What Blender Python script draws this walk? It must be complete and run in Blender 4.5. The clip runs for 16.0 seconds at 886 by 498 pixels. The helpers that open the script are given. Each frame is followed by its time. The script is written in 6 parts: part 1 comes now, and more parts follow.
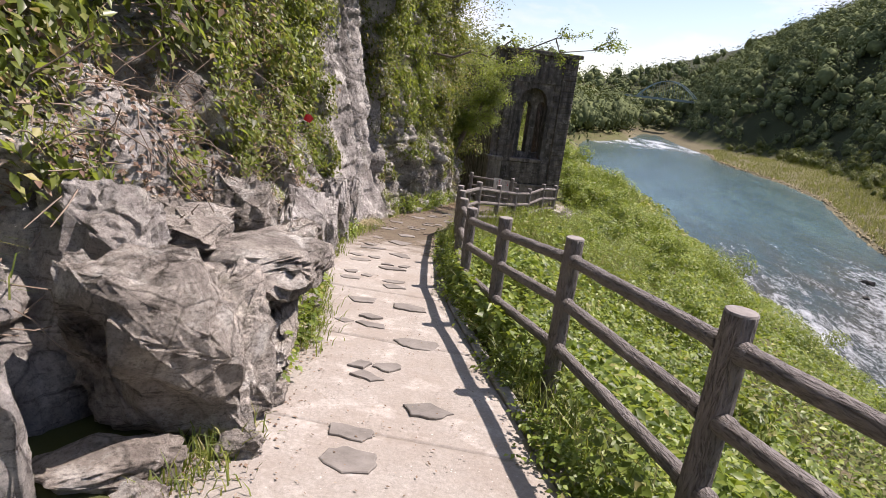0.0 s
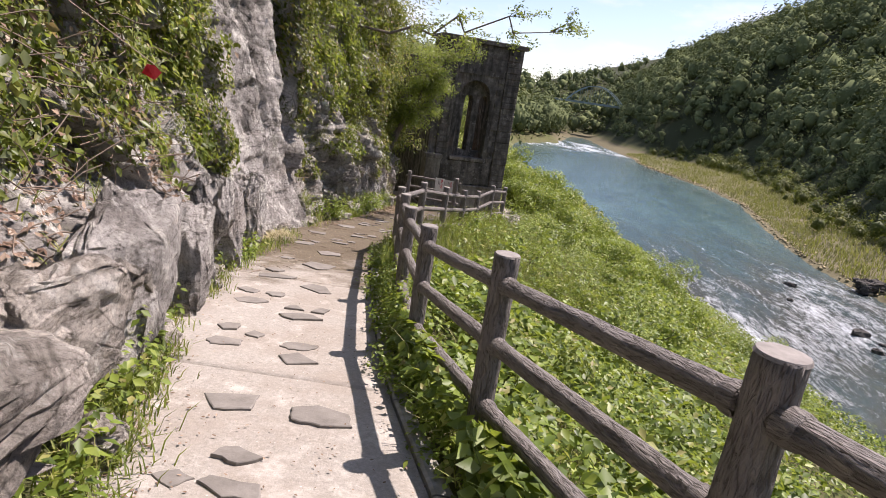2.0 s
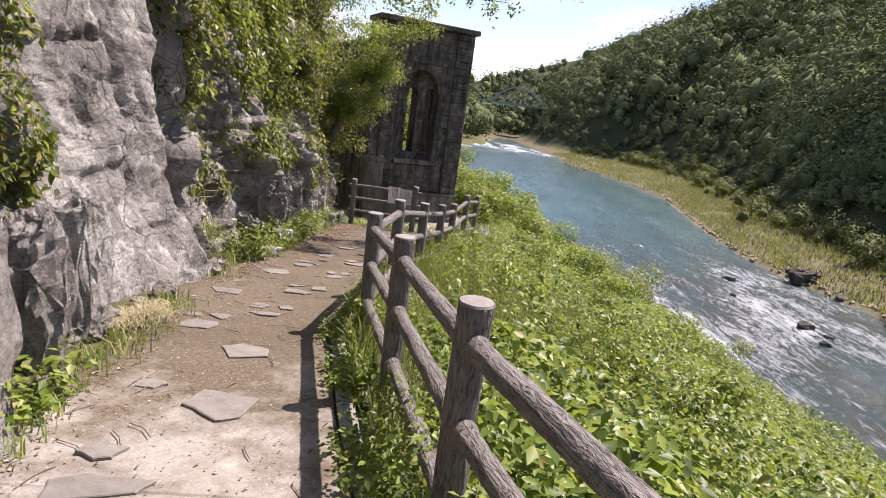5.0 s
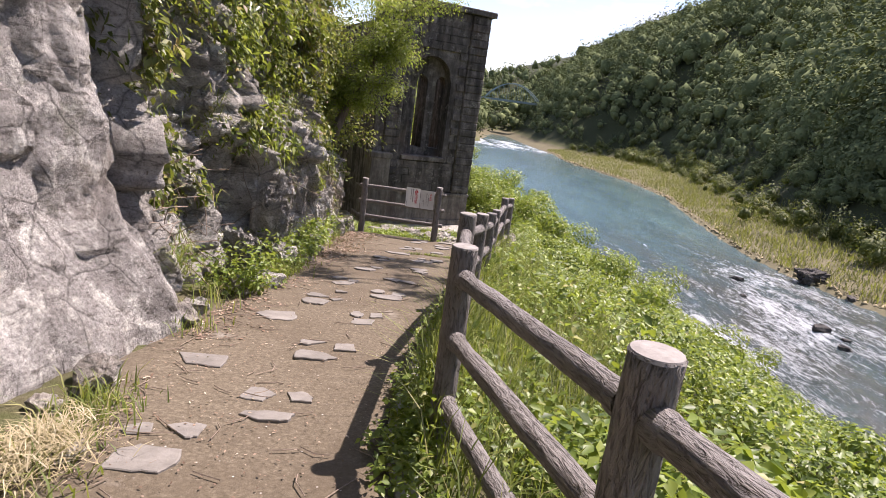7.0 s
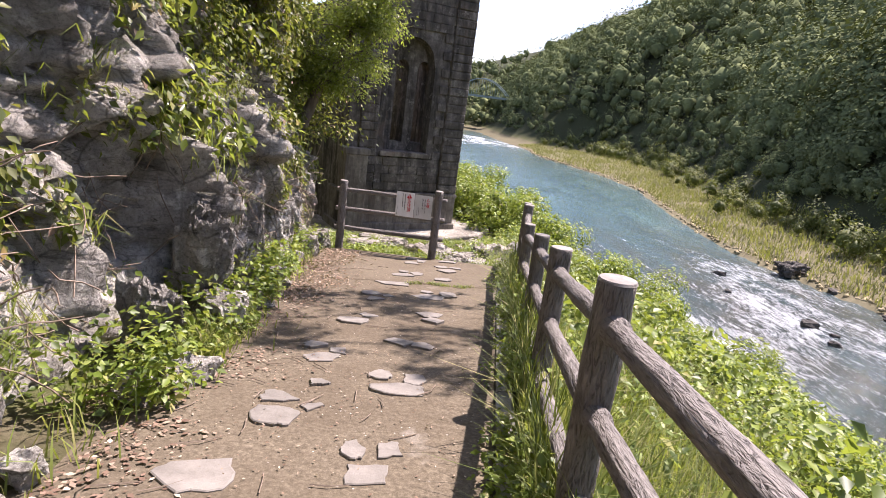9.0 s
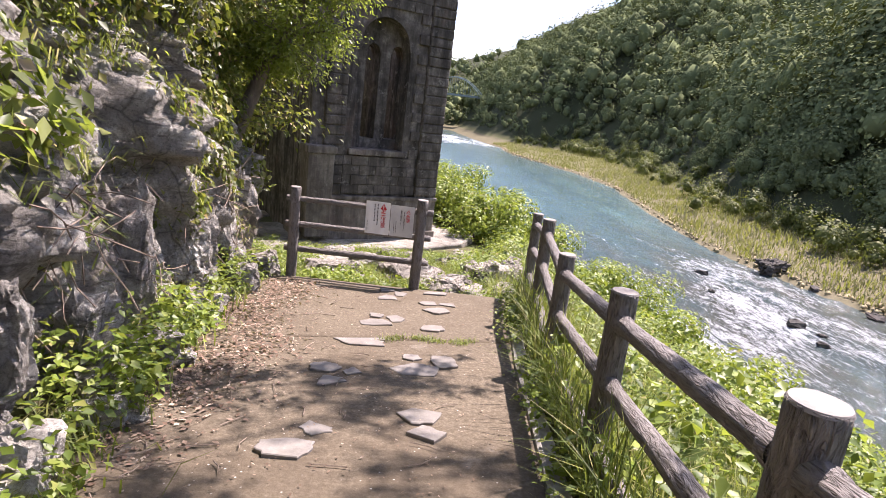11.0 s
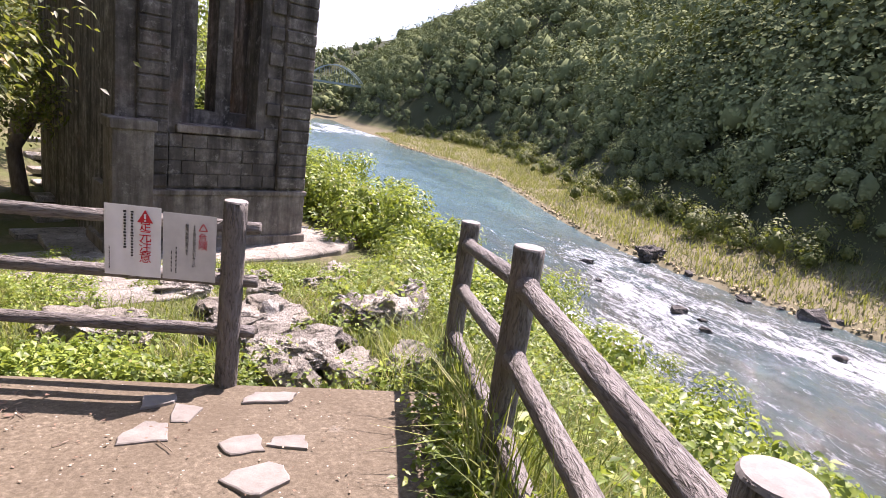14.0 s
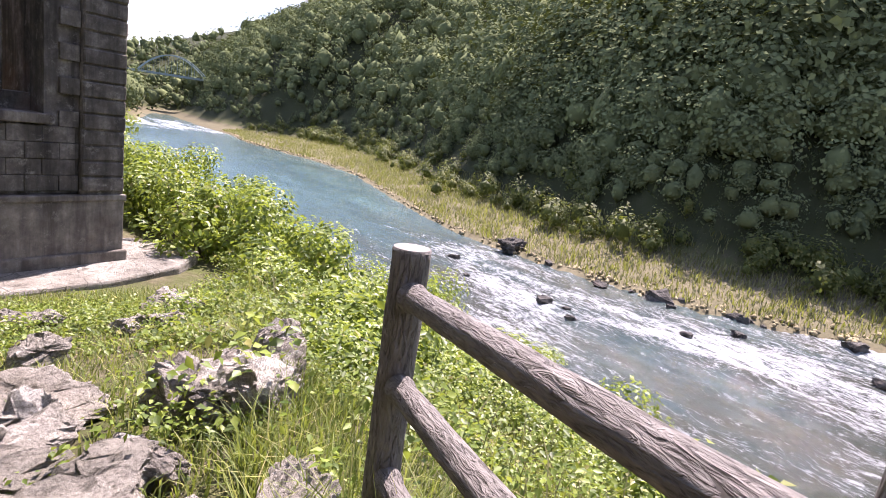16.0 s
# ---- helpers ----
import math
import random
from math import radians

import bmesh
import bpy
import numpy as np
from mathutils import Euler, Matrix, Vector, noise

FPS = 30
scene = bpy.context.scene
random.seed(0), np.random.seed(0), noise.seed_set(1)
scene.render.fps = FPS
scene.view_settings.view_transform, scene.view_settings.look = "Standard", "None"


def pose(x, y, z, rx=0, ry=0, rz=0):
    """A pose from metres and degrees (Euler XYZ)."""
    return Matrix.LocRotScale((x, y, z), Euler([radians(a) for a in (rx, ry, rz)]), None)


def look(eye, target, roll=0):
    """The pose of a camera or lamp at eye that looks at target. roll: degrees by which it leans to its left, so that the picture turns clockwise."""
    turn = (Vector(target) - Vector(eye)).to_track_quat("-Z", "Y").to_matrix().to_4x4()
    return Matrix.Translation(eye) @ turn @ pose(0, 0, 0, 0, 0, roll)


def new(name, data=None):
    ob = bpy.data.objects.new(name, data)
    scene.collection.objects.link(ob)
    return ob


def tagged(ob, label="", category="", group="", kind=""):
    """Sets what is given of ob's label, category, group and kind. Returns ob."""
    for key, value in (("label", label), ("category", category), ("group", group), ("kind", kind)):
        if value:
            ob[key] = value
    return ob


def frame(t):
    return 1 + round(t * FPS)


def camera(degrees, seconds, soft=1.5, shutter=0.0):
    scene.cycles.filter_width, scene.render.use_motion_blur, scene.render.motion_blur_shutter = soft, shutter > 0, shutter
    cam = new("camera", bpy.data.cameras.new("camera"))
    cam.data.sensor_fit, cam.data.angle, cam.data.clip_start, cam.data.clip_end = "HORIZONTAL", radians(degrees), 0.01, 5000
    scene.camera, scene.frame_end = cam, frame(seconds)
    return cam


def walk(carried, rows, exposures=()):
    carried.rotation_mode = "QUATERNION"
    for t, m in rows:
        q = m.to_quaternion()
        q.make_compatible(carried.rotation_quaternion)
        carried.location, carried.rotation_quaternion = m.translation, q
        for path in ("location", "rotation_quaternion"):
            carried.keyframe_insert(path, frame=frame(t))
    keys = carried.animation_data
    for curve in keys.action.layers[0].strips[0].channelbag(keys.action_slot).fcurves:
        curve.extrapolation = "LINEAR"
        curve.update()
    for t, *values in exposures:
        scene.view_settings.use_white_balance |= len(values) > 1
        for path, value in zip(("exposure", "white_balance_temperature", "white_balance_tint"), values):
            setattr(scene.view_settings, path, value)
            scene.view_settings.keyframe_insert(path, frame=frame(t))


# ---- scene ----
cam = camera(74.6, 16.0, soft=0.8)
PATH = [
    (0, (1.639, -0.333, 2.436), (1.397, 1.575, 1.887), 6.7),
    (0.5, (1.555, 0.236, 2.272), (1.375, 2.149, 1.718), 7.1),
    (1, (1.462, 0.901, 2.172), (1.336, 2.82, 1.624), 7.7),
    (1.5, (1.391, 1.592, 2.092), (1.322, 3.518, 1.558), 8.1),
    (2, (1.234, 2.23, 2.009), (1.221, 4.162, 1.489), 8.5),
    (2.5, (1.083, 2.908, 1.899), (1.124, 4.841, 1.387), 9.0),
    (3, (0.903, 3.508, 1.817), (0.975, 5.441, 1.309), 8.7),
    (3.5, (0.809, 4.096, 1.738), (0.917, 6.026, 1.225), 8.3),
    (4, (0.725, 4.713, 1.682), (0.868, 6.642, 1.172), 8.2),
    (4.2, (0.698, 4.947, 1.656), (0.867, 6.876, 1.153), 8.1),
    (6.3, (0.103, 7.46, 1.215), (0.349, 9.39, 0.752), 7.6),
    (6.5, (0.072, 7.65, 1.190), (0.323, 9.575, 0.708), 7.7),
    (7, (0.012, 8.118, 1.198), (0.261, 10.042, 0.714), 7.7),
    (7.5, (-0.017, 8.729, 1.129), (0.256, 10.65, 0.642), 7.8),
    (8, (-0.085, 9.406, 1.014), (0.211, 11.324, 0.53), 7.5),
    (8.5, (-0.156, 9.947, 0.974), (0.17, 11.861, 0.492), 7.7),
    (9, (-0.171, 10.539, 0.921), (0.175, 12.448, 0.436), 7.3),
    (9.5, (-0.153, 11.078, 0.879), (0.239, 12.981, 0.403), 7.5),
    (9.7, (-0.12, 11.288, 0.84), (0.279, 13.188, 0.359), 7.4),
    (11.8, (0.251, 13.565, 0.586), (0.69, 15.459, 0.117), 7.1),
    (12, (0.326, 13.773, 0.546), (0.753, 15.671, 0.082), 7.1),
    (12.5, (0.513, 14.301, 0.479), (0.959, 16.194, 0.014), 7.1),
    (13, (0.728, 14.816, 0.337), (1.269, 16.686, -0.122), 7.4),
    (13.5, (0.862, 15.366, 0.3), (1.539, 17.187, -0.173), 8.4),
    (14, (1.002, 15.95, 0.227), (1.805, 17.724, -0.229), 8.1),
    (14.5, (1.107, 16.5, 0.141), (1.987, 18.241, -0.301), 7.9),
    (15, (1.294, 16.963, 0.055), (2.218, 18.679, -0.396), 7.4),
    (15.5, (1.437, 17.36, 0.024), (2.43, 19.04, -0.416), 7.6),
    (16, (1.645, 17.80, -0.062), (2.855, 19.341, -0.462), 8.2),
]
walk(cam, [(t, look(e, g, r)) for t, e, g, r in PATH],
     exposures=((0.0, 0.82, 6500, 24), (4.0, 0.97, 6500, 25), (8.0, 1.32, 6450, 27), (9.5, 1.55, 6450, 28), (12.0, 1.66, 6400, 30), (15.0, 1.74, 6400, 33), (16.0, 1.72, 6350, 32)))

# ---- light ----
SUN = Vector((0.54, 0.33, 1.0)).normalized()
sun_data = bpy.data.lights.new("sun", "SUN")
sun_data.energy, sun_data.angle, sun_data.color = 5.0, radians(0.55), (1.0, 0.94, 0.85)
sun = new("sun", sun_data)
sun.matrix_world = look(SUN * 60, (0, 0, 0))
world = bpy.data.worlds.new("world")
scene.world = world
world.use_nodes = True
wn, wl = world.node_tree.nodes, world.node_tree.links
wn.clear()
sky = wn.new("ShaderNodeTexSky")
sky.sky_type, sky.sun_disc = "NISHITA", False
sky.sun_elevation, sky.sun_rotation = math.asin(SUN.z), math.atan2(SUN.x, SUN.y)
sky.dust_density = 0.8
wco = wn.new("ShaderNodeTexCoord")
wmap = wn.new("ShaderNodeMapping")
wmap.inputs["Scale"].default_value = (2.2, 2.2, 6.0)
wmap.inputs["Location"].default_value = (0.35, 0.1, 0.2)
cloud = wn.new("ShaderNodeTexNoise")
cloud.inputs["Scale"].default_value, cloud.inputs["Detail"].default_value = 1.6, 8
cloud.inputs["Roughness"].default_value = 0.55
cramp = wn.new("ShaderNodeValToRGB")
cramp.color_ramp.elements[0].position, cramp.color_ramp.elements[1].position = 0.52, 0.66
cmix = wn.new("ShaderNodeMix")
cmix.data_type = "RGBA"
cmix.inputs[7].default_value = (5.9, 6.15, 6.7, 1)
bg = wn.new("ShaderNodeBackground")
bg.inputs["Strength"].default_value = 0.10
wout = wn.new("ShaderNodeOutputWorld")
wl.new(wco.outputs["Generated"], wmap.inputs["Vector"])
wl.new(wmap.outputs[0], cloud.inputs["Vector"])
wl.new(cloud.outputs[0], cramp.inputs[0])
wl.new(cramp.outputs[0], cmix.inputs[0])
wl.new(sky.outputs[0], cmix.inputs[6])
wl.new(cmix.outputs[2], bg.inputs[0])
wl.new(bg.outputs[0], wout.inputs[0])


# ---- materials ----
class Nodes:
    """Small wrapper to lay out a node material."""

    def __init__(self, name):
        self.mat = bpy.data.materials.new(name)
        self.mat.use_nodes = True
        self.n, self.l = self.mat.node_tree.nodes, self.mat.node_tree.links
        self.bsdf = self.n["Principled BSDF"]
        self.out = self.n["Material Output"]
        self.pos = self.n.new("ShaderNodeNewGeometry")

    def add(self, kind, ins=(), **props):
        nd = self.n.new("ShaderNode" + kind)
        if "op" in props:
            nd.operation = props["op"]
        if "dt" in props:
            nd.data_type = props["dt"]
        if "blend" in props:
            nd.blend_type = props["blend"]
        for key, val in dict(ins).items():
            if isinstance(val, bpy.types.NodeSocket):
                self.l.new(val, nd.inputs[key])
            else:
                nd.inputs[key].default_value = val
        return nd

    def place(self, scale=(1, 1, 1), rot=(0, 0, 0), local=False):
        if local:
            src = self.n.new("ShaderNodeTexCoord").outputs["Object"]
        else:
            src = self.pos.outputs["Position"]
        return self.add("Mapping", {"Vector": src, "Scale": scale, "Rotation": rot}).outputs[0]

    def noise(self, vec, scale, detail=6, rough=0.6, dist=0.0):
        return self.add("TexNoise", {"Vector": vec, "Scale": scale, "Detail": detail, "Roughness": rough, "Distortion": dist}).outputs[0]

    def ramp(self, fac, stops):
        nd = self.n.new("ShaderNodeValToRGB")
        els = nd.color_ramp.elements
        while len(els) < len(stops):
            els.new(0.5)
        for el, (p, c) in zip(els, stops):
            el.position = p
            el.color = (*c, 1) if len(c) == 3 else c
        self.l.new(fac, nd.inputs[0])
        return nd.outputs[0]

    def grey(self, fac, lo, hi):
        return self.ramp(fac, [(lo, (0, 0, 0)), (hi, (1, 1, 1))])

    def mix(self, fac, a, b, blend="MIX"):
        nd = self.n.new("ShaderNodeMix")
        nd.data_type, nd.blend_type = "RGBA", blend
        for key, val in ((0, fac), (6, a), (7, b)):
            if isinstance(val, bpy.types.NodeSocket):
                self.l.new(val, nd.inputs[key])
            else:
                nd.inputs[key].default_value = val if key == 0 else (*val, 1)
        return nd.outputs[2]

    def math(self, op, a, b):
        nd = self.n.new("ShaderNodeMath")
        nd.operation = op
        for i, val in enumerate((a, b)):
            if isinstance(val, bpy.types.NodeSocket):
                self.l.new(val, nd.inputs[i])
            else:
                nd.inputs[i].default_value = val
        return nd.outputs[0]

    def bump(self, height, strength=0.4, dist=0.02, under=None):
        ins = {"Height": height, "Strength": strength, "Distance": dist}
        if under is not None:
            ins["Normal"] = under
        return self.add("Bump", ins).outputs[0]

    def done(self, color, rough=0.85, normal=None, metal=0.0, spec=0.3):
        for key, val in (("Base Color", color), ("Roughness", rough), ("Normal", normal)):
            if val is None:
                continue
            if isinstance(val, bpy.types.NodeSocket):
                self.l.new(val, self.bsdf.inputs[key])
            else:
                self.bsdf.inputs[key].default_value = (*val, 1) if key == "Base Color" else val
        self.bsdf.inputs["Metallic"].default_value = metal
        self.bsdf.inputs["Specular IOR Level"].default_value = spec
        return self.mat


def rock_material(name, dark, mid, pale, lichen=0.5, soil=(0.16, 0.11, 0.075), strata=(1, 1, 1)):
    k = Nodes(name)
    p = k.place()
    ps = k.place(scale=strata, rot=(0.3, 0.5, 0.2))
    big = k.noise(ps, 1.3, 8, 0.62)
    fine = k.noise(p, 13, 8, 0.7)
    col = k.ramp(big, [(0.3, dark), (0.5, mid), (0.68, pale)])
    col = k.mix(k.math("MULTIPLY", k.grey(fine, 0.35, 0.7), 0.55), col, dark)
    speck = k.ramp(k.noise(p, 48, 8, 0.8), [(0.34, (0.55, 0.54, 0.53)), (0.50, (1.25, 1.24, 1.22)), (0.7, (1.5, 1.48, 1.45))])
    lich = k.grey(k.noise(p, 3.2, 10, 0.72, 0.4), 0.62 - 0.1 * lichen, 0.68 - 0.06 * lichen)
    col = k.mix(k.math("MULTIPLY", lich, 0.85), col, (0.56, 0.545, 0.50))
    moss = k.grey(k.noise(p, 1.9, 6, 0.7), 0.6, 0.72)
    col = k.mix(k.math("MULTIPLY", moss, 0.4), col, (0.10, 0.115, 0.045))
    dirt = k.grey(k.noise(p, 0.8, 5, 0.6), 0.56, 0.74)
    col = k.mix(k.math("MULTIPLY", dirt, 0.4), col, soil)
    vor = k.n.new("ShaderNodeTexVoronoi")
    vor.feature = "DISTANCE_TO_EDGE"
    warp = k.mix(0.12, p, k.add("TexNoise", {"Vector": p, "Scale": 3.0}).outputs[1])
    k.l.new(warp, vor.inputs["Vector"])
    vor.inputs["Scale"].default_value = 2.6
    crack = k.ramp(vor.outputs[0], [(0.0, (0, 0, 0)), (0.025, (1, 1, 1))])
    seam = k.grey(k.noise(p, 1.6, 3), 0.5, 0.6)
    crack = k.mix(seam, crack, (1, 1, 1))
    fiss = k.ramp(k.noise(ps, 4.5, 12, 0.8, 0.8), [(0.34, (0.13, 0.12, 0.11)), (0.43, (1, 1, 1))])
    col = k.mix(1.0, col, k.mix(0.9, (1, 1, 1), fiss), "MULTIPLY")
    col = k.mix(1.0, col, k.mix(0.5, (1, 1, 1), crack), "MULTIPLY")
    beds = k.noise(k.place(scale=(1.2, 1.2, 6.5), rot=(0.28, 0.22, 0.1)), 2.6, 10, 0.72, 0.6)
    bed = k.ramp(beds, [(0.36, (0.34, 0.32, 0.30)), (0.45, (1, 1, 1)), (0.58, (1, 1, 1)), (0.66, (1.22, 1.20, 1.16))])
    col = k.mix(0.8, col, bed, "MULTIPLY")
    col = k.mix(1.0, col, speck, "MULTIPLY")
    h = k.math("ADD", k.math("MULTIPLY", k.noise(ps, 6, 12, 0.72), 1.0), k.math("MULTIPLY", crack, 0.12))
    h = k.math("ADD", h, k.math("MULTIPLY", beds, 0.5))
    n1 = k.bump(h, 0.85, 0.13)
    n2 = k.bump(k.noise(p, 30, 10, 0.8), 0.9, 0.03, n1)
    return k.done(col, 0.9, n2, spec=0.2)


def leaf_material(name, stops, trans=0.35, rough=0.45, spec=0.35, patches=0.9):
    k = Nodes(name)
    rnd = k.pos.outputs["Random Per Island"]
    col = k.ramp(rnd, stops)
    patch = k.noise(k.place(), patches, 6, 0.7)
    col = k.mix(k.math("MULTIPLY", k.grey(patch, 0.38, 0.66), 0.6), col, tuple(0.55 * c for c in stops[0][1]))
    k.done(col, rough, None, spec=spec)
    tr = k.add("BsdfTranslucent", {"Color": k.mix(0.6, col, (0.35, 0.42, 0.04), "MIX")})
    mx = k.add("MixShader", {0: trans, 1: k.bsdf.outputs[0], 2: tr.outputs[0]})
    k.l.new(mx.outputs[0], k.out.inputs[0])
    return k.mat


def plain_material(name, lo, hi, scale=12.0, rough=0.8, bump=0.3, dist=0.01, local=False, stretch=(1, 1, 1)):
    k = Nodes(name)
    p = k.place(scale=stretch, local=local)
    col = k.mix(k.grey(k.noise(p, scale, 8, 0.65), 0.3, 0.72), lo, hi)
    blot = k.grey(k.noise(p, scale * 0.13, 4), 0.42, 0.72)
    col = k.mix(k.math("MULTIPLY", blot, 0.4), col, tuple(0.6 * c for c in lo))
    return k.done(col, rough, k.bump(k.noise(p, scale * 3, 6, 0.7), bump, dist))


M_ROCK = rock_material("grey rock", (0.12, 0.108, 0.095), (0.39, 0.355, 0.31), (0.60, 0.55, 0.485), 0.9, strata=(0.9, 1.0, 1.7))
M_CLIFF = rock_material("pale cliff rock", (0.13, 0.12, 0.11), (0.37, 0.35, 0.325), (0.58, 0.555, 0.52), 1.0, strata=(1, 1, 0.5))
M_BOULDER = rock_material("grey mossy rock", (0.105, 0.098, 0.088), (0.37, 0.35, 0.315), (0.60, 0.57, 0.52), 0.95)
M_WET = rock_material("dark river rock", (0.03, 0.028, 0.026), (0.075, 0.07, 0.064), (0.15, 0.14, 0.125), 0.0)
M_PALE = rock_material("sunbleached rock", (0.15, 0.138, 0.115), (0.31, 0.285, 0.245), (0.44, 0.41, 0.36), 0.3, soil=(0.28, 0.22, 0.15))

G1 = [(0.0, (0.05, 0.085, 0.014)), (0.3, (0.13, 0.19, 0.03)), (0.65, (0.23, 0.31, 0.05)), (0.93, (0.34, 0.40, 0.08)), (1.0, (0.40, 0.34, 0.14))]
G2 = [(0.0, (0.030, 0.044, 0.011)), (0.4, (0.095, 0.118, 0.028)), (0.75, (0.19, 0.20, 0.05)), (0.92, (0.32, 0.29, 0.08)), (1.0, (0.36, 0.23, 0.10))]
G3 = [(0.0, (0.06, 0.09, 0.02)), (0.45, (0.16, 0.21, 0.04)), (0.8, (0.29, 0.31, 0.08)), (1.0, (0.46, 0.40, 0.18))]
# woodland greens with distance haze put into the colour: paler, bluer, little contrast
G4_HAZED = [(0.0, (0.104, 0.126, 0.062)), (0.5, (0.132, 0.158, 0.075)), (1.0, (0.168, 0.190, 0.090))]
M_LEAF = leaf_material("bright bank leaves", G1, 0.4)
M_IVY = leaf_material("dark cliff leaves", G2, 0.3, 0.5)
M_GRASS = leaf_material("green grass blades", G3, 0.35, 0.55)
M_HAZED_WOODS = leaf_material("haze-tinted far woodland leaves", G4_HAZED, 0.04, 1.0, 0.02, 0.07)
M_DRYGRASS = leaf_material("yellowing grass", [(0.0, (0.11, 0.115, 0.04)), (0.5, (0.215, 0.20, 0.085)), (1.0, (0.33, 0.29, 0.15))], 0.3, 0.6)
M_STRAW = leaf_material("dry straw", [(0.0, (0.30, 0.24, 0.13)), (0.6, (0.50, 0.42, 0.26)), (1.0, (0.66, 0.58, 0.40))], 0.2, 0.7)
M_LEAF2 = leaf_material("far shrub leaves", [(0.0, (0.045, 0.062, 0.016)), (0.5, (0.10, 0.125, 0.03)), (1.0, (0.20, 0.20, 0.06))], 0.25, 0.7)
M_LITTER = leaf_material("dry fallen leaves", [(0.0, (0.11, 0.065, 0.045)), (0.45, (0.22, 0.14, 0.10)), (0.85, (0.36, 0.26, 0.19)), (1.0, (0.56, 0.47, 0.36))], 0.1, 0.8)
M_TREELEAF = leaf_material("tree leaves", [(0.0, (0.085, 0.12, 0.026)), (0.45, (0.18, 0.24, 0.052)), (0.85, (0.30, 0.35, 0.09)), (1.0, (0.44, 0.45, 0.18))], 0.52, 0.35)
M_BARK = plain_material("tree bark", (0.09, 0.07, 0.055), (0.22, 0.18, 0.14), 14, 0.9, 0.6, 0.02, stretch=(1, 1, 0.3))
M_TWIG = plain_material("dry twig", (0.12, 0.09, 0.065), (0.28, 0.22, 0.17), 30, 0.9)


def concrete_path_material():
    k = Nodes("worn aggregate concrete")
    p = k.place()
    grit = k.noise(p, 42, 12, 0.85)
    col = k.ramp(grit, [(0.28, (0.18, 0.163, 0.140)), (0.5, (0.305, 0.281, 0.243)), (0.74, (0.45, 0.42, 0.37))])
    stain = k.grey(k.noise(p, 1.3, 10, 0.72), 0.42, 0.60)
    col = k.mix(k.math("MULTIPLY", stain, 0.55), col, (0.25, 0.212, 0.172))
    pale = k.grey(k.noise(p, 4.0, 8, 0.7), 0.54, 0.68)
    col = k.mix(k.math("MULTIPLY", pale, 0.5), col, (0.54, 0.51, 0.455))
    sep = k.add("SeparateXYZ", {0: p})
    far = k.add("MapRange", {0: sep.outputs[1], 1: 6.2, 2: 10.5, 3: 0.0, 4: 1.0}).outputs[0]
    edge = k.math("ADD", far, k.math("MULTIPLY", k.math("SUBTRACT", k.noise(p, 1.7, 6, 0.65), 0.5), 1.6))
    soil = k.ramp(k.noise(p, 40, 8, 0.75), [(0.3, (0.058, 0.046, 0.031)), (0.55, (0.140, 0.114, 0.079)), (0.75, (0.245, 0.208, 0.152))])
    soil = k.mix(k.math("MULTIPLY", k.grey(k.noise(p, 0.9, 8, 0.7), 0.44, 0.66), 0.75), soil, (0.088, 0.068, 0.045))
    col = k.mix(k.grey(edge, 0.42, 0.75), col, soil)
    chips = k.n.new("ShaderNodeTexVoronoi")
    k.l.new(p, chips.inputs["Vector"])
    chips.inputs["Scale"].default_value = 22
    fleck = k.math("MULTIPLY", k.ramp(chips.outputs[0], [(0.0, (1, 1, 1)), (0.14, (0, 0, 0))]), k.grey(k.noise(p, 6, 2), 0.5, 0.6))
    col = k.mix(fleck, col, (0.66, 0.62, 0.56))
    n1 = k.bump(k.noise(p, 9, 8, 0.7), 0.5, 0.03)
    return k.done(col, 0.92, k.bump(grit, 0.6, 0.006, n1), spec=0.2)


def bark_concrete_material():
    k = Nodes("brown concrete cast as bark")
    p = k.place(scale=(1, 1, 0.20), local=True)
    w = k.noise(p, 64, 4, 0.55, 1.6)
    w = k.ramp(w, [(0.36, (0, 0, 0)), (0.44, (0.55, 0.55, 0.55)), (0.70, (1, 1, 1))])
    col = k.ramp(w, [(0.0, (0.095, 0.083, 0.073)), (0.5, (0.150, 0.134, 0.120)), (1.0, (0.205, 0.187, 0.170))])
    worn = k.grey(k.noise(k.place(), 9, 6, 0.7), 0.5, 0.75)
    col = k.mix(k.math("MULTIPLY", worn, 0.4), col, (0.31, 0.285, 0.26))
    n1 = k.bump(w, 1.0, 0.014)
    return k.done(col, 0.7, k.bump(k.noise(k.place(), 120, 4), 0.25, 0.004, n1), spec=0.3)


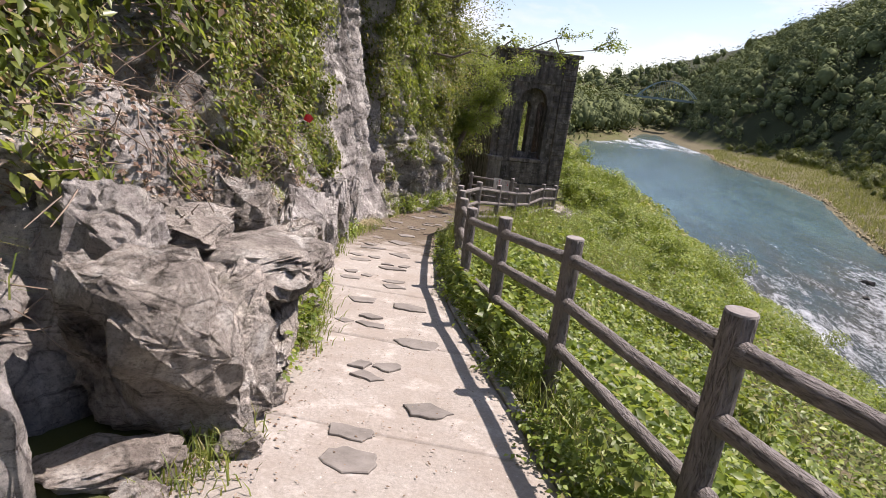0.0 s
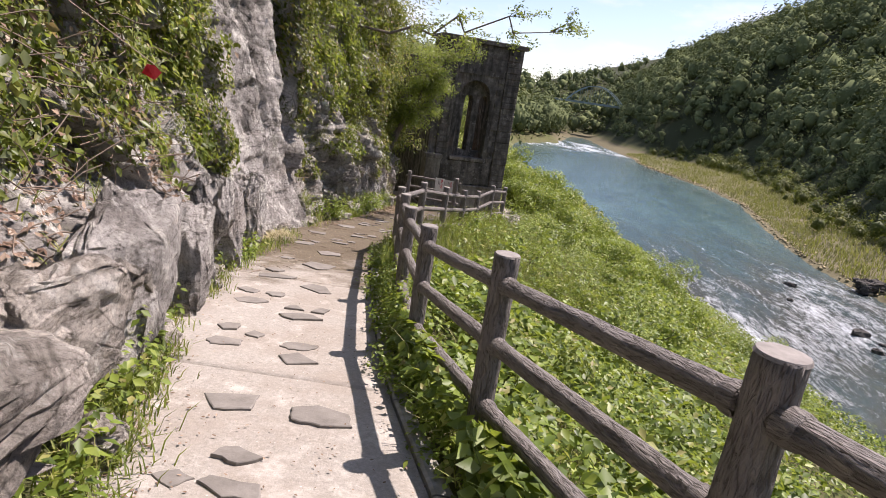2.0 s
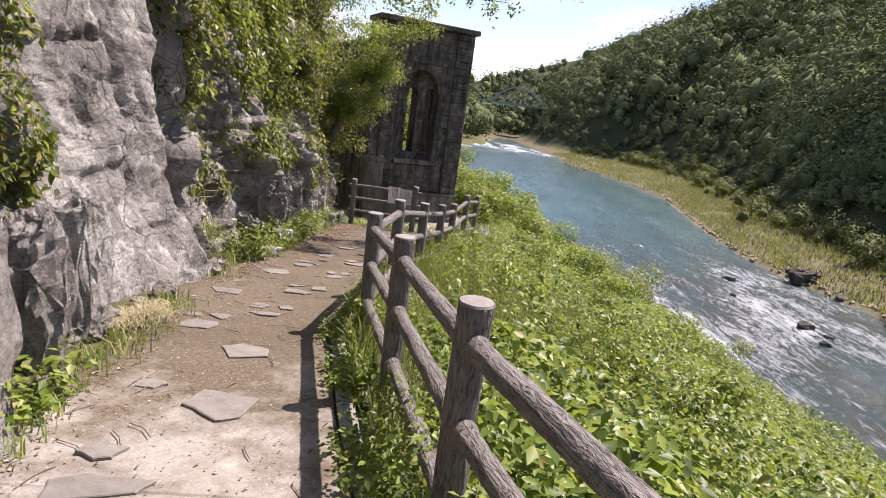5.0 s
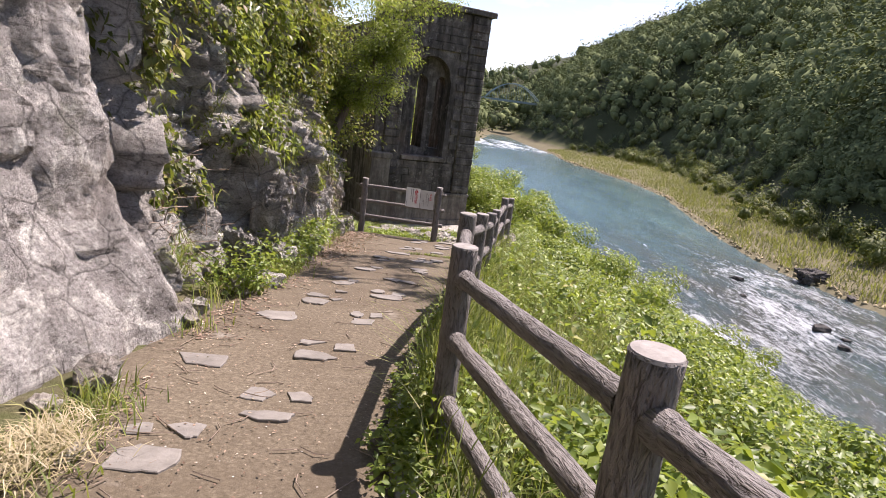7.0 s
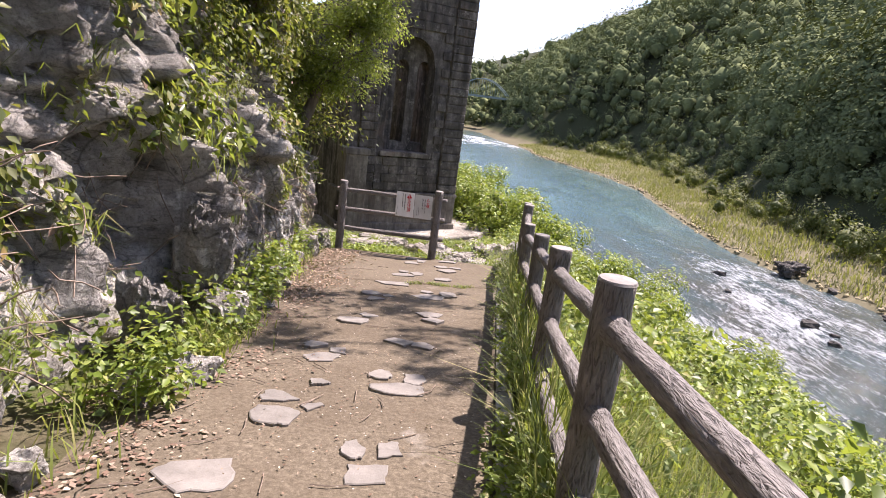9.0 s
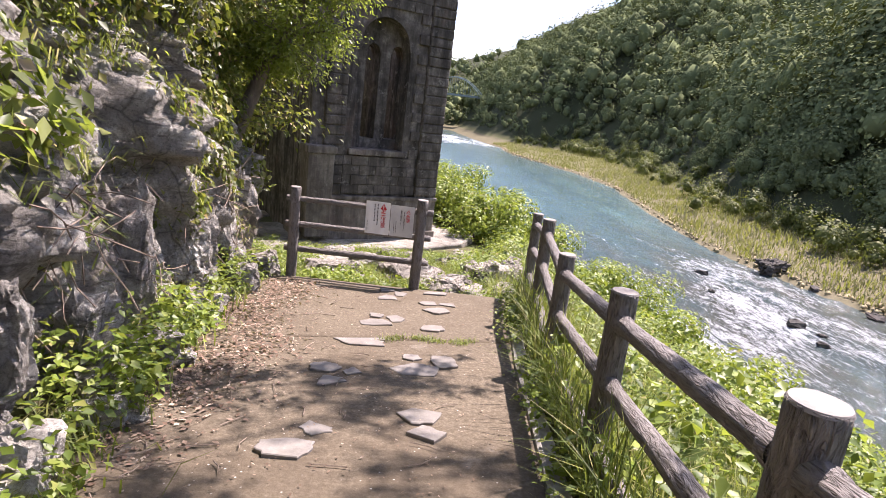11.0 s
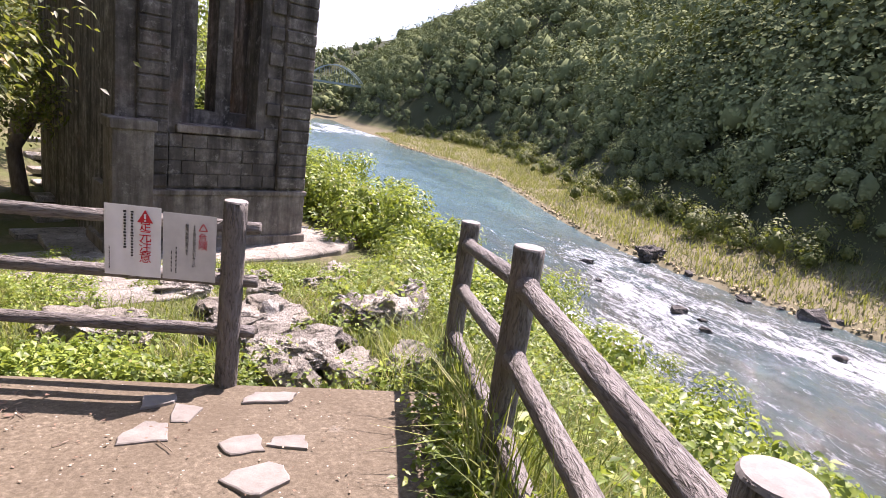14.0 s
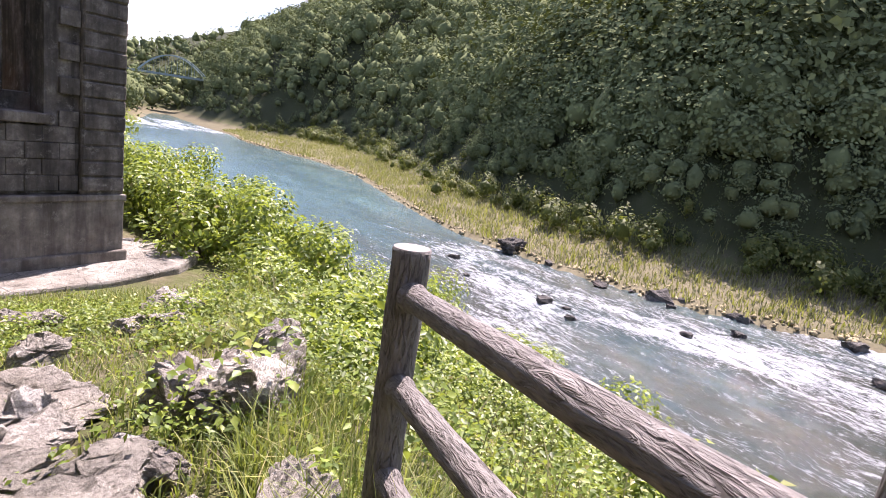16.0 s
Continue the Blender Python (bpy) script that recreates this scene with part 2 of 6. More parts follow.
def water_material():
    k = Nodes("river water")
    p = k.place()
    sep = k.add("SeparateXYZ", {0: p})
    near = k.add("MapRange", {0: sep.outputs[1], 1: 96.0, 2: 50.0, 3: 0.0, 4: 1.0})
    near.interpolation_type = "SMOOTHSTEP"
    fa = k.add("MapRange", {0: sep.outputs[1], 1: 185.0, 2: 225.0, 3: 0.0, 4: 1.0}).outputs[0]
    fb = k.add("MapRange", {0: sep.outputs[1], 1: 300.0, 2: 265.0, 3: 0.0, 4: 1.0}).outputs[0]
    rapid = k.math("MAXIMUM", near.outputs[0], k.math("MULTIPLY", k.math("MULTIPLY", fa, fb), 1.08))
    flow = k.place(scale=(1.0, 0.30, 1), rot=(0, 0, -0.45))
    flow2 = k.place(scale=(0.35, 0.11, 1), rot=(0, 0, -0.3))
    streak = k.noise(flow, 2.1, 12, 0.78, 0.8)
    pool = k.noise(flow2, 0.55, 5, 0.6)
    foam = k.math("ADD", streak, k.math("MULTIPLY", k.math("SUBTRACT", pool, 0.5), 0.75))
    foam = k.math("ADD", foam, k.math("MULTIPLY", k.math("SUBTRACT", rapid, 0.82), 0.34))
    foam = k.math("ADD", foam, k.math("MULTIPLY", k.math("SUBTRACT", k.noise(flow, 9.0, 10, 0.82), 0.5), 0.85))
    foam = k.grey(foam, 0.54, 0.78)
    deep = k.ramp(k.noise(flow2, 0.5, 4), [(0.35, (0.036, 0.074, 0.078)), (0.65, (0.080, 0.142, 0.140))])
    brown = k.math("MULTIPLY", near.outputs[0], k.grey(k.noise(flow2, 0.7, 3), 0.4, 0.62))
    deep = k.mix(k.math("MULTIPLY", near.outputs[0], 0.55), deep, (0.035, 0.042, 0.036))
    deep = k.mix(k.math("MULTIPLY", brown, 0.7), deep, (0.06, 0.055, 0.035))
    col = k.mix(foam, deep, (0.70, 0.74, 0.76))
    rough = k.add("MapRange", {0: foam, 1: 0.0, 2: 1.0, 3: 0.09, 4: 0.7}).outputs[0]
    h = k.math("ADD", k.noise(flow, 1.1, 10, 0.7, 0.5), k.math("MULTIPLY", foam, 0.3))
    st = k.add("MapRange", {0: rapid, 1: 0.0, 2: 1.0, 3: 0.42, 4: 0.85}).outputs[0]
    bp = k.add("Bump", {"Height": h, "Strength": st, "Distance": 0.45})
    return k.done(col, rough, bp.outputs[0], spec=0.5)


def ground_material():
    k = Nodes("bank soil")
    p = k.place()
    col = k.ramp(k.noise(p, 5, 10, 0.7), [(0.3, (0.055, 0.045, 0.03)), (0.5, (0.13, 0.105, 0.07)), (0.72, (0.24, 0.20, 0.145))])
    green = k.grey(k.noise(p, 0.6, 8, 0.7), 0.34, 0.54)
    col = k.mix(k.math("MULTIPLY", green, 0.85), col, (0.085, 0.100, 0.032))
    sep = k.add("SeparateXYZ", {0: p})
    low = k.add("MapRange", {0: sep.outputs[2], 1: -9.4, 2: -10.2, 3: 0.0, 4: 1.0}).outputs[0]
    over = k.add("MapRange", {0: sep.outputs[0], 1: 41.0, 2: 44.0, 3: 0.0, 4: 1.0}).outputs[0]
    gravel = k.ramp(k.noise(p, 2.2, 12, 0.8), [(0.35, (0.085, 0.075, 0.045)), (0.55, (0.155, 0.135, 0.085)), (0.72, (0.25, 0.22, 0.165))])
    col = k.mix(k.math("MULTIPLY", k.math("MULTIPLY", low, over), 0.85), col, gravel)
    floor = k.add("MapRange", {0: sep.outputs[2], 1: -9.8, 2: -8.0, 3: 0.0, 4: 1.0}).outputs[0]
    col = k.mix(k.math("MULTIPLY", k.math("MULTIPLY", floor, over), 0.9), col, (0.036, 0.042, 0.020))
    return k.done(col, 0.95, k.bump(k.noise(p, 9, 10, 0.75), 0.8, 0.08), spec=0.1)


def masonry_material(name, lo, mid, hi):
    k = Nodes(name)
    p = k.place()
    rnd = k.n.new("ShaderNodeObjectInfo").outputs["Random"]
    col = k.ramp(k.noise(p, 3.4, 10, 0.72), [(0.3, lo), (0.52, mid), (0.72, hi)])
    drip = k.grey(k.noise(k.place(scale=(3, 3, 0.35)), 1.6, 6, 0.6), 0.4, 0.65)
    col = k.mix(k.math("MULTIPLY", drip, 0.85), col, tuple(0.5 * c for c in lo))
    lich = k.grey(k.noise(p, 4, 10, 0.8), 0.56, 0.66)
    col = k.mix(k.math("MULTIPLY", lich, 0.7), col, (0.36, 0.34, 0.29))
    red = k.grey(k.noise(p, 0.9, 4), 0.56, 0.7)
    col = k.mix(k.math("MULTIPLY", red, 0.35), col, (0.20, 0.12, 0.08))
    col = k.mix(k.math("MULTIPLY", rnd, 0.35), col, tuple(0.5 * c for c in mid))
    return k.done(col, 0.92, k.bump(k.noise(p, 16, 10, 0.75), 0.7, 0.04), spec=0.15)


M_PATH = concrete_path_material()
M_BARKC = bark_concrete_material()
M_CAP = plain_material("pale sawn post top", (0.18, 0.163, 0.147), (0.30, 0.278, 0.252), 25, 0.85, 0.3, 0.005)
M_WATER = water_material()
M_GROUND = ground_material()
M_TOWER = masonry_material("blackened masonry", (0.050, 0.044, 0.038), (0.150, 0.132, 0.112), (0.35, 0.315, 0.27))
M_TBASE = masonry_material("weathered base render", (0.085, 0.072, 0.060), (0.24, 0.21, 0.175), (0.42, 0.375, 0.315))
M_STONE = plain_material("flat grey stepping stone", (0.145, 0.132, 0.114), (0.245, 0.225, 0.198), 9, 0.9, 0.45, 0.012)
M_KERB = plain_material("mossy concrete kerb", (0.17, 0.16, 0.135), (0.36, 0.34, 0.30), 12, 0.92, 0.5, 0.015)
M_GRAVEL = plain_material("river gravel bar", (0.20, 0.165, 0.10), (0.42, 0.35, 0.20), 1.2, 0.95, 0.6, 0.1)
M_SIGN = plain_material("white sign board", (0.68, 0.67, 0.65), (0.80, 0.79, 0.77), 9, 0.5, 0.05, 0.002)
M_SIGN2 = plain_material("greyed sign board", (0.48, 0.47, 0.45), (0.62, 0.61, 0.58), 9, 0.5, 0.05, 0.002)
M_RED = plain_material("red print", (0.50, 0.02, 0.03), (0.62, 0.04, 0.05), 20, 0.5, 0.02, 0.001)
M_BLACK = plain_material("black print", (0.02, 0.02, 0.02), (0.05, 0.05, 0.05), 20, 0.5, 0.02, 0.001)
M_STEEL = plain_material("pale blue bridge paint", (0.17, 0.235, 0.24), (0.25, 0.32, 0.325), 0.2, 0.6, 0.1, 0.01)


# ---- building helpers ----
def part(name, bm, material, parent=None, label="", smooth=False):
    """Links a bmesh as one mesh object under a thing or a part."""
    me = bpy.data.meshes.new(name)
    bm.to_mesh(me)
    bm.free()
    return link(name, me, material, parent, label, smooth)


def link(name, me, material, parent=None, label="", smooth=False):
    if material is not None and not me.materials:
        me.materials.append(material)
    if smooth:
        me.polygons.foreach_set("use_smooth", [True] * len(me.polygons))
    ob = new(name, me)
    if parent is not None:
        ob.parent = parent
    if label:
        tagged(ob, label)
    return ob


def arrays(name, verts, faces, material, smooth=False):
    """One mesh object out of numpy arrays of vertices and equal-sided faces."""
    verts, faces = np.asarray(verts, dtype=np.float32), np.asarray(faces, dtype=np.int32)
    me = bpy.data.meshes.new(name)
    nf, side = faces.shape
    me.vertices.add(len(verts))
    me.vertices.foreach_set("co", verts.ravel())
    me.loops.add(nf * side)
    me.loops.foreach_set("vertex_index", faces.ravel())
    me.polygons.add(nf)
    me.polygons.foreach_set("loop_start", np.arange(nf, dtype=np.int32) * side)
    me.update(calc_edges=True)
    return link(name, me, material, None, "", smooth)


def grid_faces(nu, nv):
    i = np.arange(nu * nv).reshape(nu, nv)
    return np.stack([i[:-1, :-1], i[1:, :-1], i[1:, 1:], i[:-1, 1:]], -1).reshape(-1, 4)


def fbm(x, y, z=0.0, octs=4):
    return noise.fractal(Vector((x, y, z)), 1.0, 2.0, octs)


def smooth01(a, b, x):
    t = np.clip((x - a) / (b - a), 0, 1)
    return t * t * (3 - 2 * t)


# ---- plan ----
def zpath(y):
    return 0.87 - 0.1235 * y + 0.055 * smooth01(11.5, 13.5, y)


LEFT_Y = [-8, 1.6, 2.6, 3.7, 4.6, 5.4, 6.2, 7.7, 10.2, 11.6, 12.8, 13.4, 15.0, 16.5, 18.6, 20.0]
LEFT_X = [1.6, 0.53, 0.45, 0.24, -0.04, -0.33, -0.66, -0.90, -1.05, -1.2, -1.0, -0.86, -0.70, -0.65, -0.55, -0.34]
RIGHT_Y = [-8, 0, 2.1, 3.66, 5.26, 6.19, 8.8, 10.6, 11.3, 12.16, 13.58, 15.0, 16.42, 17.85, 18.92, 20.0]
RIGHT_X = [5.3, 2.75, 2.03, 1.53, 1.05, 0.83, 0.36, 0.16, 0.24, 0.44, 0.80, 1.18, 1.54, 1.96, 2.29, 2.58]
POSTS = [(3.95, -2.35, 2.22), (3.45, -0.95, 2.05), (2.98, 0.45, 1.90), (2.51, 1.86, 1.74), (2.02, 3.47, 1.552), (1.52, 4.87, 1.32),
         (1.09, 6.27, 1.077), (0.836, 7.74, 0.893), (0.645, 9.22, 0.742), (0.448, 10.70, 0.571), (0.684, 12.16, 0.458),
         (1.058, 13.58, 0.211), (1.444, 14.995, -0.023), (1.805, 16.424, -0.221), (2.232, 17.85, -0.242), (2.673, 19.265, -0.439)]
WATER = -12.0


def xl(y):
    return np.interp(y, LEFT_Y, LEFT_X)


def xr(y):
    return np.interp(y, RIGHT_Y, RIGHT_X)


def level(y):
    """Height of the walked terrace along the valley."""
    return np.interp(y, [-60, -8, 11.5, 13.5, 18.7, 19.3, 20.1, 22.1, 25.5, 27.0, 30.5, 60, 130, 200, 420], [9, 1.86, -0.55, -0.742, -1.385, -1.66, -1.76, -2.16, -2.80, -3.12, -3.3, -3.6, -8.5, -9.5, -9.5])


def bank_edge(y):
    return np.where(y < 19.5, xr(y) + 0.22, np.interp(y, [19.5, 21.5, 24.5, 27.5, 31.5, 60, 133, 160, 212, 250, 320, 420], [2.65, 3.3, 4.3, 5.1, 5.3, 5, -2, -4, 6, 26, 42, 60]))


def near_shore(y):
    return np.interp(y, [-90, 0, 31, 57, 108, 133, 160, 212, 250, 320, 420], [30, 25, 23, 21.2, 19, 13, 13, 19.5, 41, 57, 75])


def far_shore(y):
    return np.interp(y, [-90, 20, 30, 41, 46, 60, 70, 78, 100, 126, 150, 181, 200, 217, 260, 320, 420], [90, 62, 56, 48.8, 47, 45, 45.3, 46.6, 53, 61, 63, 60, 60, 64, 63.5, 67, 75])


def hill_foot(y):
    return np.interp(y, [-90, 0, 35, 47, 56, 86, 126, 155, 190, 215, 240, 280, 420], [102, 84, 69, 63, 59, 63, 76, 85, 90, 88, 74, 71, 82])


def land(x, y):
    """Height of the ground sheet."""
    z0 = level(y)
    e, s, f, h = bank_edge(y), near_shore(y), far_shore(y), hill_foot(y)
    t = np.clip((x - e) / (s - e), 0, 1)
    z = z0 + (WATER - z0) * t ** 0.92
    bed = WATER - 1.2 * np.clip(np.minimum(x - s, f - x) / 3.0, -0.2, 1)
    z = np.where(x > s, bed, z)
    bar = WATER + 0.24 + 2.0 * np.clip((x - f) / np.maximum(h - f, 1), 0, 1)
    z = np.where(x > f, bar, z)
    climb = np.clip(x - h, 0, None)
    cap = np.interp(y, [-90, 60, 200, 300, 420], [105, 102, 105, 110, 100])
    steep = np.interp(y, [-90, 78, 112, 190, 260], [1.3, 1.3, 1.25, 1.2, 1.3])
    hill = WATER + 2.2 + cap * (1 - np.exp(-climb * steep / cap))
    z = np.where(x > h, hill, z)
    back = smooth01(325, 470, y) * np.interp(x, [-100, 60, 82, 117, 170], [22, 28, 34, 47, 70])
    z = np.maximum(z, np.where(y > 325, WATER + 0.5 + back, -99))
    up = np.where(y < 21.4, xl(y) - 2.2, np.interp(y, [21.4, 23.4, 40, 120, 230, 420], [-2.6, -6.5, -7.5, -14, 0, 20])) - x
    z = z + np.where(up > 0, np.minimum(up * 1.3, np.interp(y, [0, 40, 120, 420], [6.5, 7, 10, 12])), 0)
    return z


def steps(*spans):
    """Grid lines from (start, end, spacing) spans."""
    out = []
    for a, b, d in spans:
        out += list(np.arange(a, b, d))
    return np.array(out + [spans[-1][1]])


gx = steps((-700, -60, 40), (-60, -8, 4), (-8, -2.4, 0.5), (-2.4, 6.5, 0.16), (6.5, 26, 0.8), (26, 70, 2.0), (70, 200, 6), (200, 900, 50))
gy = steps((-700, -100, 60), (-100, -6, 5), (-6, 30.4, 0.2), (30.4, 60, 1.2), (60, 140, 4), (140, 480, 8), (480, 1400, 60))
GX, GY = np.meshgrid(gx, gy, indexing="ij")
GZ = land(GX, GY)
rough = np.array([[fbm(a * 0.45, b * 0.45, 3.3, 4) for b in gy] for a in gx])
on_path = (GX > xl(GY) - 0.25) & (GX < xr(GY) + 0.25) & (GY < 19.47 - 0.28 * GX)
amp = np.where(on_path, 0.0, np.where((GX > -6) & (GX < 8) & (GY < 31) & (GY > -8), 0.06, np.clip(np.hypot(GX, GY - 10) * 0.02, 0.07, 1.5)))
GZ = GZ + rough * amp * np.where((GX > near_shore(GY) - 1) & (GX < hill_foot(GY) + 1), np.where(GX < far_shore(GY) + 1, 0.1, 0.28), 1) - np.where(on_path, 0.10, 0.0)
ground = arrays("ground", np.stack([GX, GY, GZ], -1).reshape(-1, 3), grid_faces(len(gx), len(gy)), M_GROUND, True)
tagged(ground, "brown soil and green growth on a steep river bank", "ground", kind="structure")

# river
wx = steps((5, 14, 3), (14, 62, 0.4), (62, 150, 3))
wy = steps((-120, -10, 6), (-10, 76, 0.45), (76, 150, 1.2), (150, 330, 2.2))
WX, WY = np.meshgrid(wx, wy, indexing="ij")
swell = np.array([[noise.noise(Vector((a * 0.7 + b * 0.3, b * 0.42, 0))) + 0.6 * noise.noise(Vector((a * 1.7, b * 1.1, 5))) for b in wy] for a in wx])
WZ = WATER + swell * (0.05 + 0.17 * smooth01(78, 45, WY))
river = arrays("river", np.stack([WX, WY, WZ], -1).reshape(-1, 3), grid_faces(len(wx), len(wy)), M_WATER, True)
tagged(river, "green river water breaking into white rapids", "river", kind="structure")


# ---- path ----
def ends(x, y):
    """Draws the last stretch of the path in to its slanting end."""
    if y < 17.8:
        return y
    return 17.8 + (y - 17.8) * (19.49 - 0.28 * x - 17.8) / 2.2


def path_slab():
    bm = bmesh.new()
    joints = (0.9, 2.35, 3.85, 5.40, 8.0, 17.03)
    ys = sorted(list(np.linspace(-6, 20.0, 218)) + [j + o for j in joints for o in (-0.008, 0.0, 0.008)])
    rows = []
    for y in ys:
        a, b = float(xl(y)) - 0.35, float(xr(y))
        row = []
        for k in range(15):
            x = a + (b - a) * k / 14
            z = zpath(ends(x, y)) + 0.010 * fbm(x * 1.4, y * 1.4, 0, 3) - (0.05 * max(0, 1 - k / 2.0)) - (0.022 if y in joints else 0.0)
            row.append(bm.verts.new((x, ends(x, y), z)))
        row.append(bm.verts.new((b + 0.01, ends(b, y), zpath(ends(b, y)) - 0.16)))
        rows.append(row)
    for r, q in zip(rows, rows[1:]):
        for k in range(15):
            bm.faces.new((r[k], r[k + 1], q[k + 1], q[k]))
    low = [bm.verts.new((v.co.x, v.co.y + 0.02, v.co.z - 0.2)) for v in rows[-1]]
    for k in range(15):
        bm.faces.new((rows[-1][k], rows[-1][k + 1], low[k + 1], low[k]))
    return bm


path = tagged(part("path", path_slab(), M_PATH, smooth=True), "worn pale concrete footpath set with flat stones", "path", kind="structure")

# concrete kerb along the river side, in lengths
bm_k = bmesh.new()
for i in range(24):
    y0, y1 = -4.0 + i * 0.93, -4.0 + i * 0.93 + 0.915
    for ya, yb in ((y0, (y0 + y1) / 2), ((y0 + y1) / 2, y1)):
        vs = []
        for y in (ya, yb):
            x = float(xr(y))
            for dx, dz in ((0.012, -0.15), (0.012, 0.012), (0.03, 0.022), (0.105, 0.018), (0.12, 0.0), (0.12, -0.2)):
                vs.append(bm_k.verts.new((x + dx, y, zpath(y) + dz)))
        for k in range(5):
            bm_k.faces.new((vs[k], vs[k + 1], vs[k + 7], vs[k + 6]))
        bm_k.faces.new(vs[0:6])
        bm_k.faces.new(vs[11:5:-1])
bmesh.ops.remove_doubles(bm_k, verts=bm_k.verts, dist=0.0005)
tagged(part("kerb", bm_k, M_KERB), "low mossy concrete kerb beside the footpath", "kerb", kind="structure")

# flat stones: place, width and depth, by stretch of the path
STONES_A = [0.99, 2.04, 0.30, 0.27, 0.92, 2.30, 0.29, 0.20, 1.27, 2.74, 0.36, 0.25, 0.79, 3.08, 0.27, 0.18, 0.67, 3.28, 0.20, 0.20,
            0.89, 3.30, 0.23, 0.19, 0.99, 3.92, 0.42, 0.30, 0.28, 4.22, 0.20, 0.16, 0.50, 4.20, 0.32, 0.17, 0.44, 4.45, 0.26, 0.17,
            0.71, 4.94, 0.37, 0.26, 0.20, 5.0, 0.36, 0.28, 0.36, 5.72, 0.34, 0.24, -0.20, 5.86, 0.28, 0.22, 0.31, 5.98, 0.30, 0.17]
STONES_B = [-0.05, 6.10, 0.16, 0.18, -0.27, 6.18, 0.20, 0.17, 0.11, 6.68, 0.40, 0.22, 0.0, 6.92, 0.20, 0.17, 0.24, 6.95, 0.22, 0.2,
            -0.40, 6.98, 0.3, 0.22, -0.54, 7.30, 0.24, 0.2, -0.28, 7.30, 0.22, 0.2, 0.01, 7.72, 0.36, 0.34, -0.50, 8.01, 0.44, 0.25,
            -0.61, 8.30, 0.22, 0.18, -0.25, 8.87, 0.44, 0.42, -0.71, 9.1, 0.2, 0.17, -0.36, 9.79, 0.42, 0.38, -0.84, 10.36, 0.34, 0.28]
STONES_C = [-0.97, 10.64, 0.17, 0.17, -0.76, 10.66, 0.2, 0.18, -0.42, 10.86, 0.36, 0.14, -0.52, 11.12, 0.2, 0.2, -0.29, 11.13, 0.2, 0.16,
            -0.95, 11.63, 0.42, 0.24, -0.29, 11.86, 0.33, 0.2, -0.09, 12.05, 0.22, 0.2, -0.33, 12.12, 0.22, 0.16, -0.68, 12.70, 0.38, 0.3,
            0.0, 12.73, 0.24, 0.20, -0.04, 12.93, 0.15, 0.19, 0.13, 12.92, 0.15, 0.19]
STONES_D = [-0.43, 13.27, 0.30, 0.27, -0.44, 13.50, 0.25, 0.17, -0.26, 13.39, 0.15, 0.15, -0.23, 13.73, 0.14, 0.12, 0.23, 13.66, 0.34, 0.20,
            0.35, 13.84, 0.20, 0.21, 0.15, 13.89, 0.17, 0.18, -0.23, 14.20, 0.27, 0.20, -0.12, 14.36, 0.14, 0.18, -0.30, 14.45, 0.19, 0.20,
            0.32, 14.62, 0.27, 0.24, 0.49, 14.55, 0.19, 0.20, -0.02, 15.19, 0.34, 0.25, 0.12, 15.40, 0.20, 0.20, 0.68, 15.33, 0.24, 0.20,
            0.69, 15.57, 0.26, 0.22, 0.21, 16.07, 0.26, 0.22, 0.18, 16.32, 0.24, 0.20, 0.36, 16.25, 0.15, 0.19]
STONES_E = [0.80, 16.33, 0.42, 0.28, 0.80, 16.57, 0.18, 0.17, 1.02, 16.47, 0.20, 0.34, 0.49, 16.96, 0.48, 0.30, 1.11, 17.39, 0.25, 0.24, 0.62, 17.52, 0.33, 0.27,
            0.83, 17.69, 0.18, 0.28, 0.66, 17.78, 0.18, 0.22, 1.29, 18.07, 0.29, 0.27, 1.45, 18.34, 0.20, 0.22, 1.25, 18.37, 0.22, 0.21, 1.43, 18.90, 0.33, 0.20,
            0.85, 18.59, 0.24, 0.31, 1.03, 18.78, 0.19, 0.27, 0.87, 18.94, 0.21, 0.24]
rs = random.Random(11)
for bank in (STONES_A, STONES_B, STONES_C, STONES_D, STONES_E):
    for i in range(0, len(bank), 4):
        cx, cy, w, d = bank[i:i + 4]
        if cy + d / 2 > 19.50 - 0.28 * cx:
            continue
        n = rs.randint(4, 7)
        ph = rs.random() * 6.28
        ring = []
        for k in range(n):
            a = ph + 6.283 * (k + rs.uniform(-0.36, 0.36)) / n
            ca, sa = math.cos(a), math.sin(a)
            sq = (abs(ca) ** 3 + abs(sa) ** 3) ** (-1 / 3)
            r = sq * rs.uniform(0.74, 1.04)
            ring.append((cx + ca * r * w / 2, cy + sa * r * d / 2))
        bm = bmesh.new()
        # roughen the outline
        fine = []
        for k in range(n):
            (xa, ya), (xb, yb) = ring[k], ring[(k + 1) % n]
            for q in range(3):
                f = q / 3
                j = 0.010 if q else 0.0
                fine.append((xa + (xb - xa) * f + rs.uniform(-j, j), ya + (yb - ya) * f + rs.uniform(-j, j)))
        top = 0.008 + rs.uniform(0, 0.010)
        tx, ty = rs.uniform(-0.03, 0.03), rs.uniform(-0.03, 0.03)
        v0 = [bm.verts.new((x, y, zpath(y) - 0.04)) for x, y in fine]
        v1 = [bm.verts.new((x, y, zpath(y) + top - 0.004 + (x - cx) * tx + (y - cy) * ty)) for x, y in fine]
        v2 = [bm.verts.new((cx + (x - cx) * 0.95, cy + (y - cy) * 0.95, zpath(y) + top + (x - cx) * tx + (y - cy) * ty)) for x, y in fine]
        m = len(fine)
        for k in range(m):
            q = (k + 1) % m
            bm.faces.new((v0[k], v0[q], v1[q], v1[k]))
            bm.faces.new((v1[k], v1[q], v2[q], v2[k]))
        bm.faces.new(v2)
        part("stone", bm, M_STONE, path)


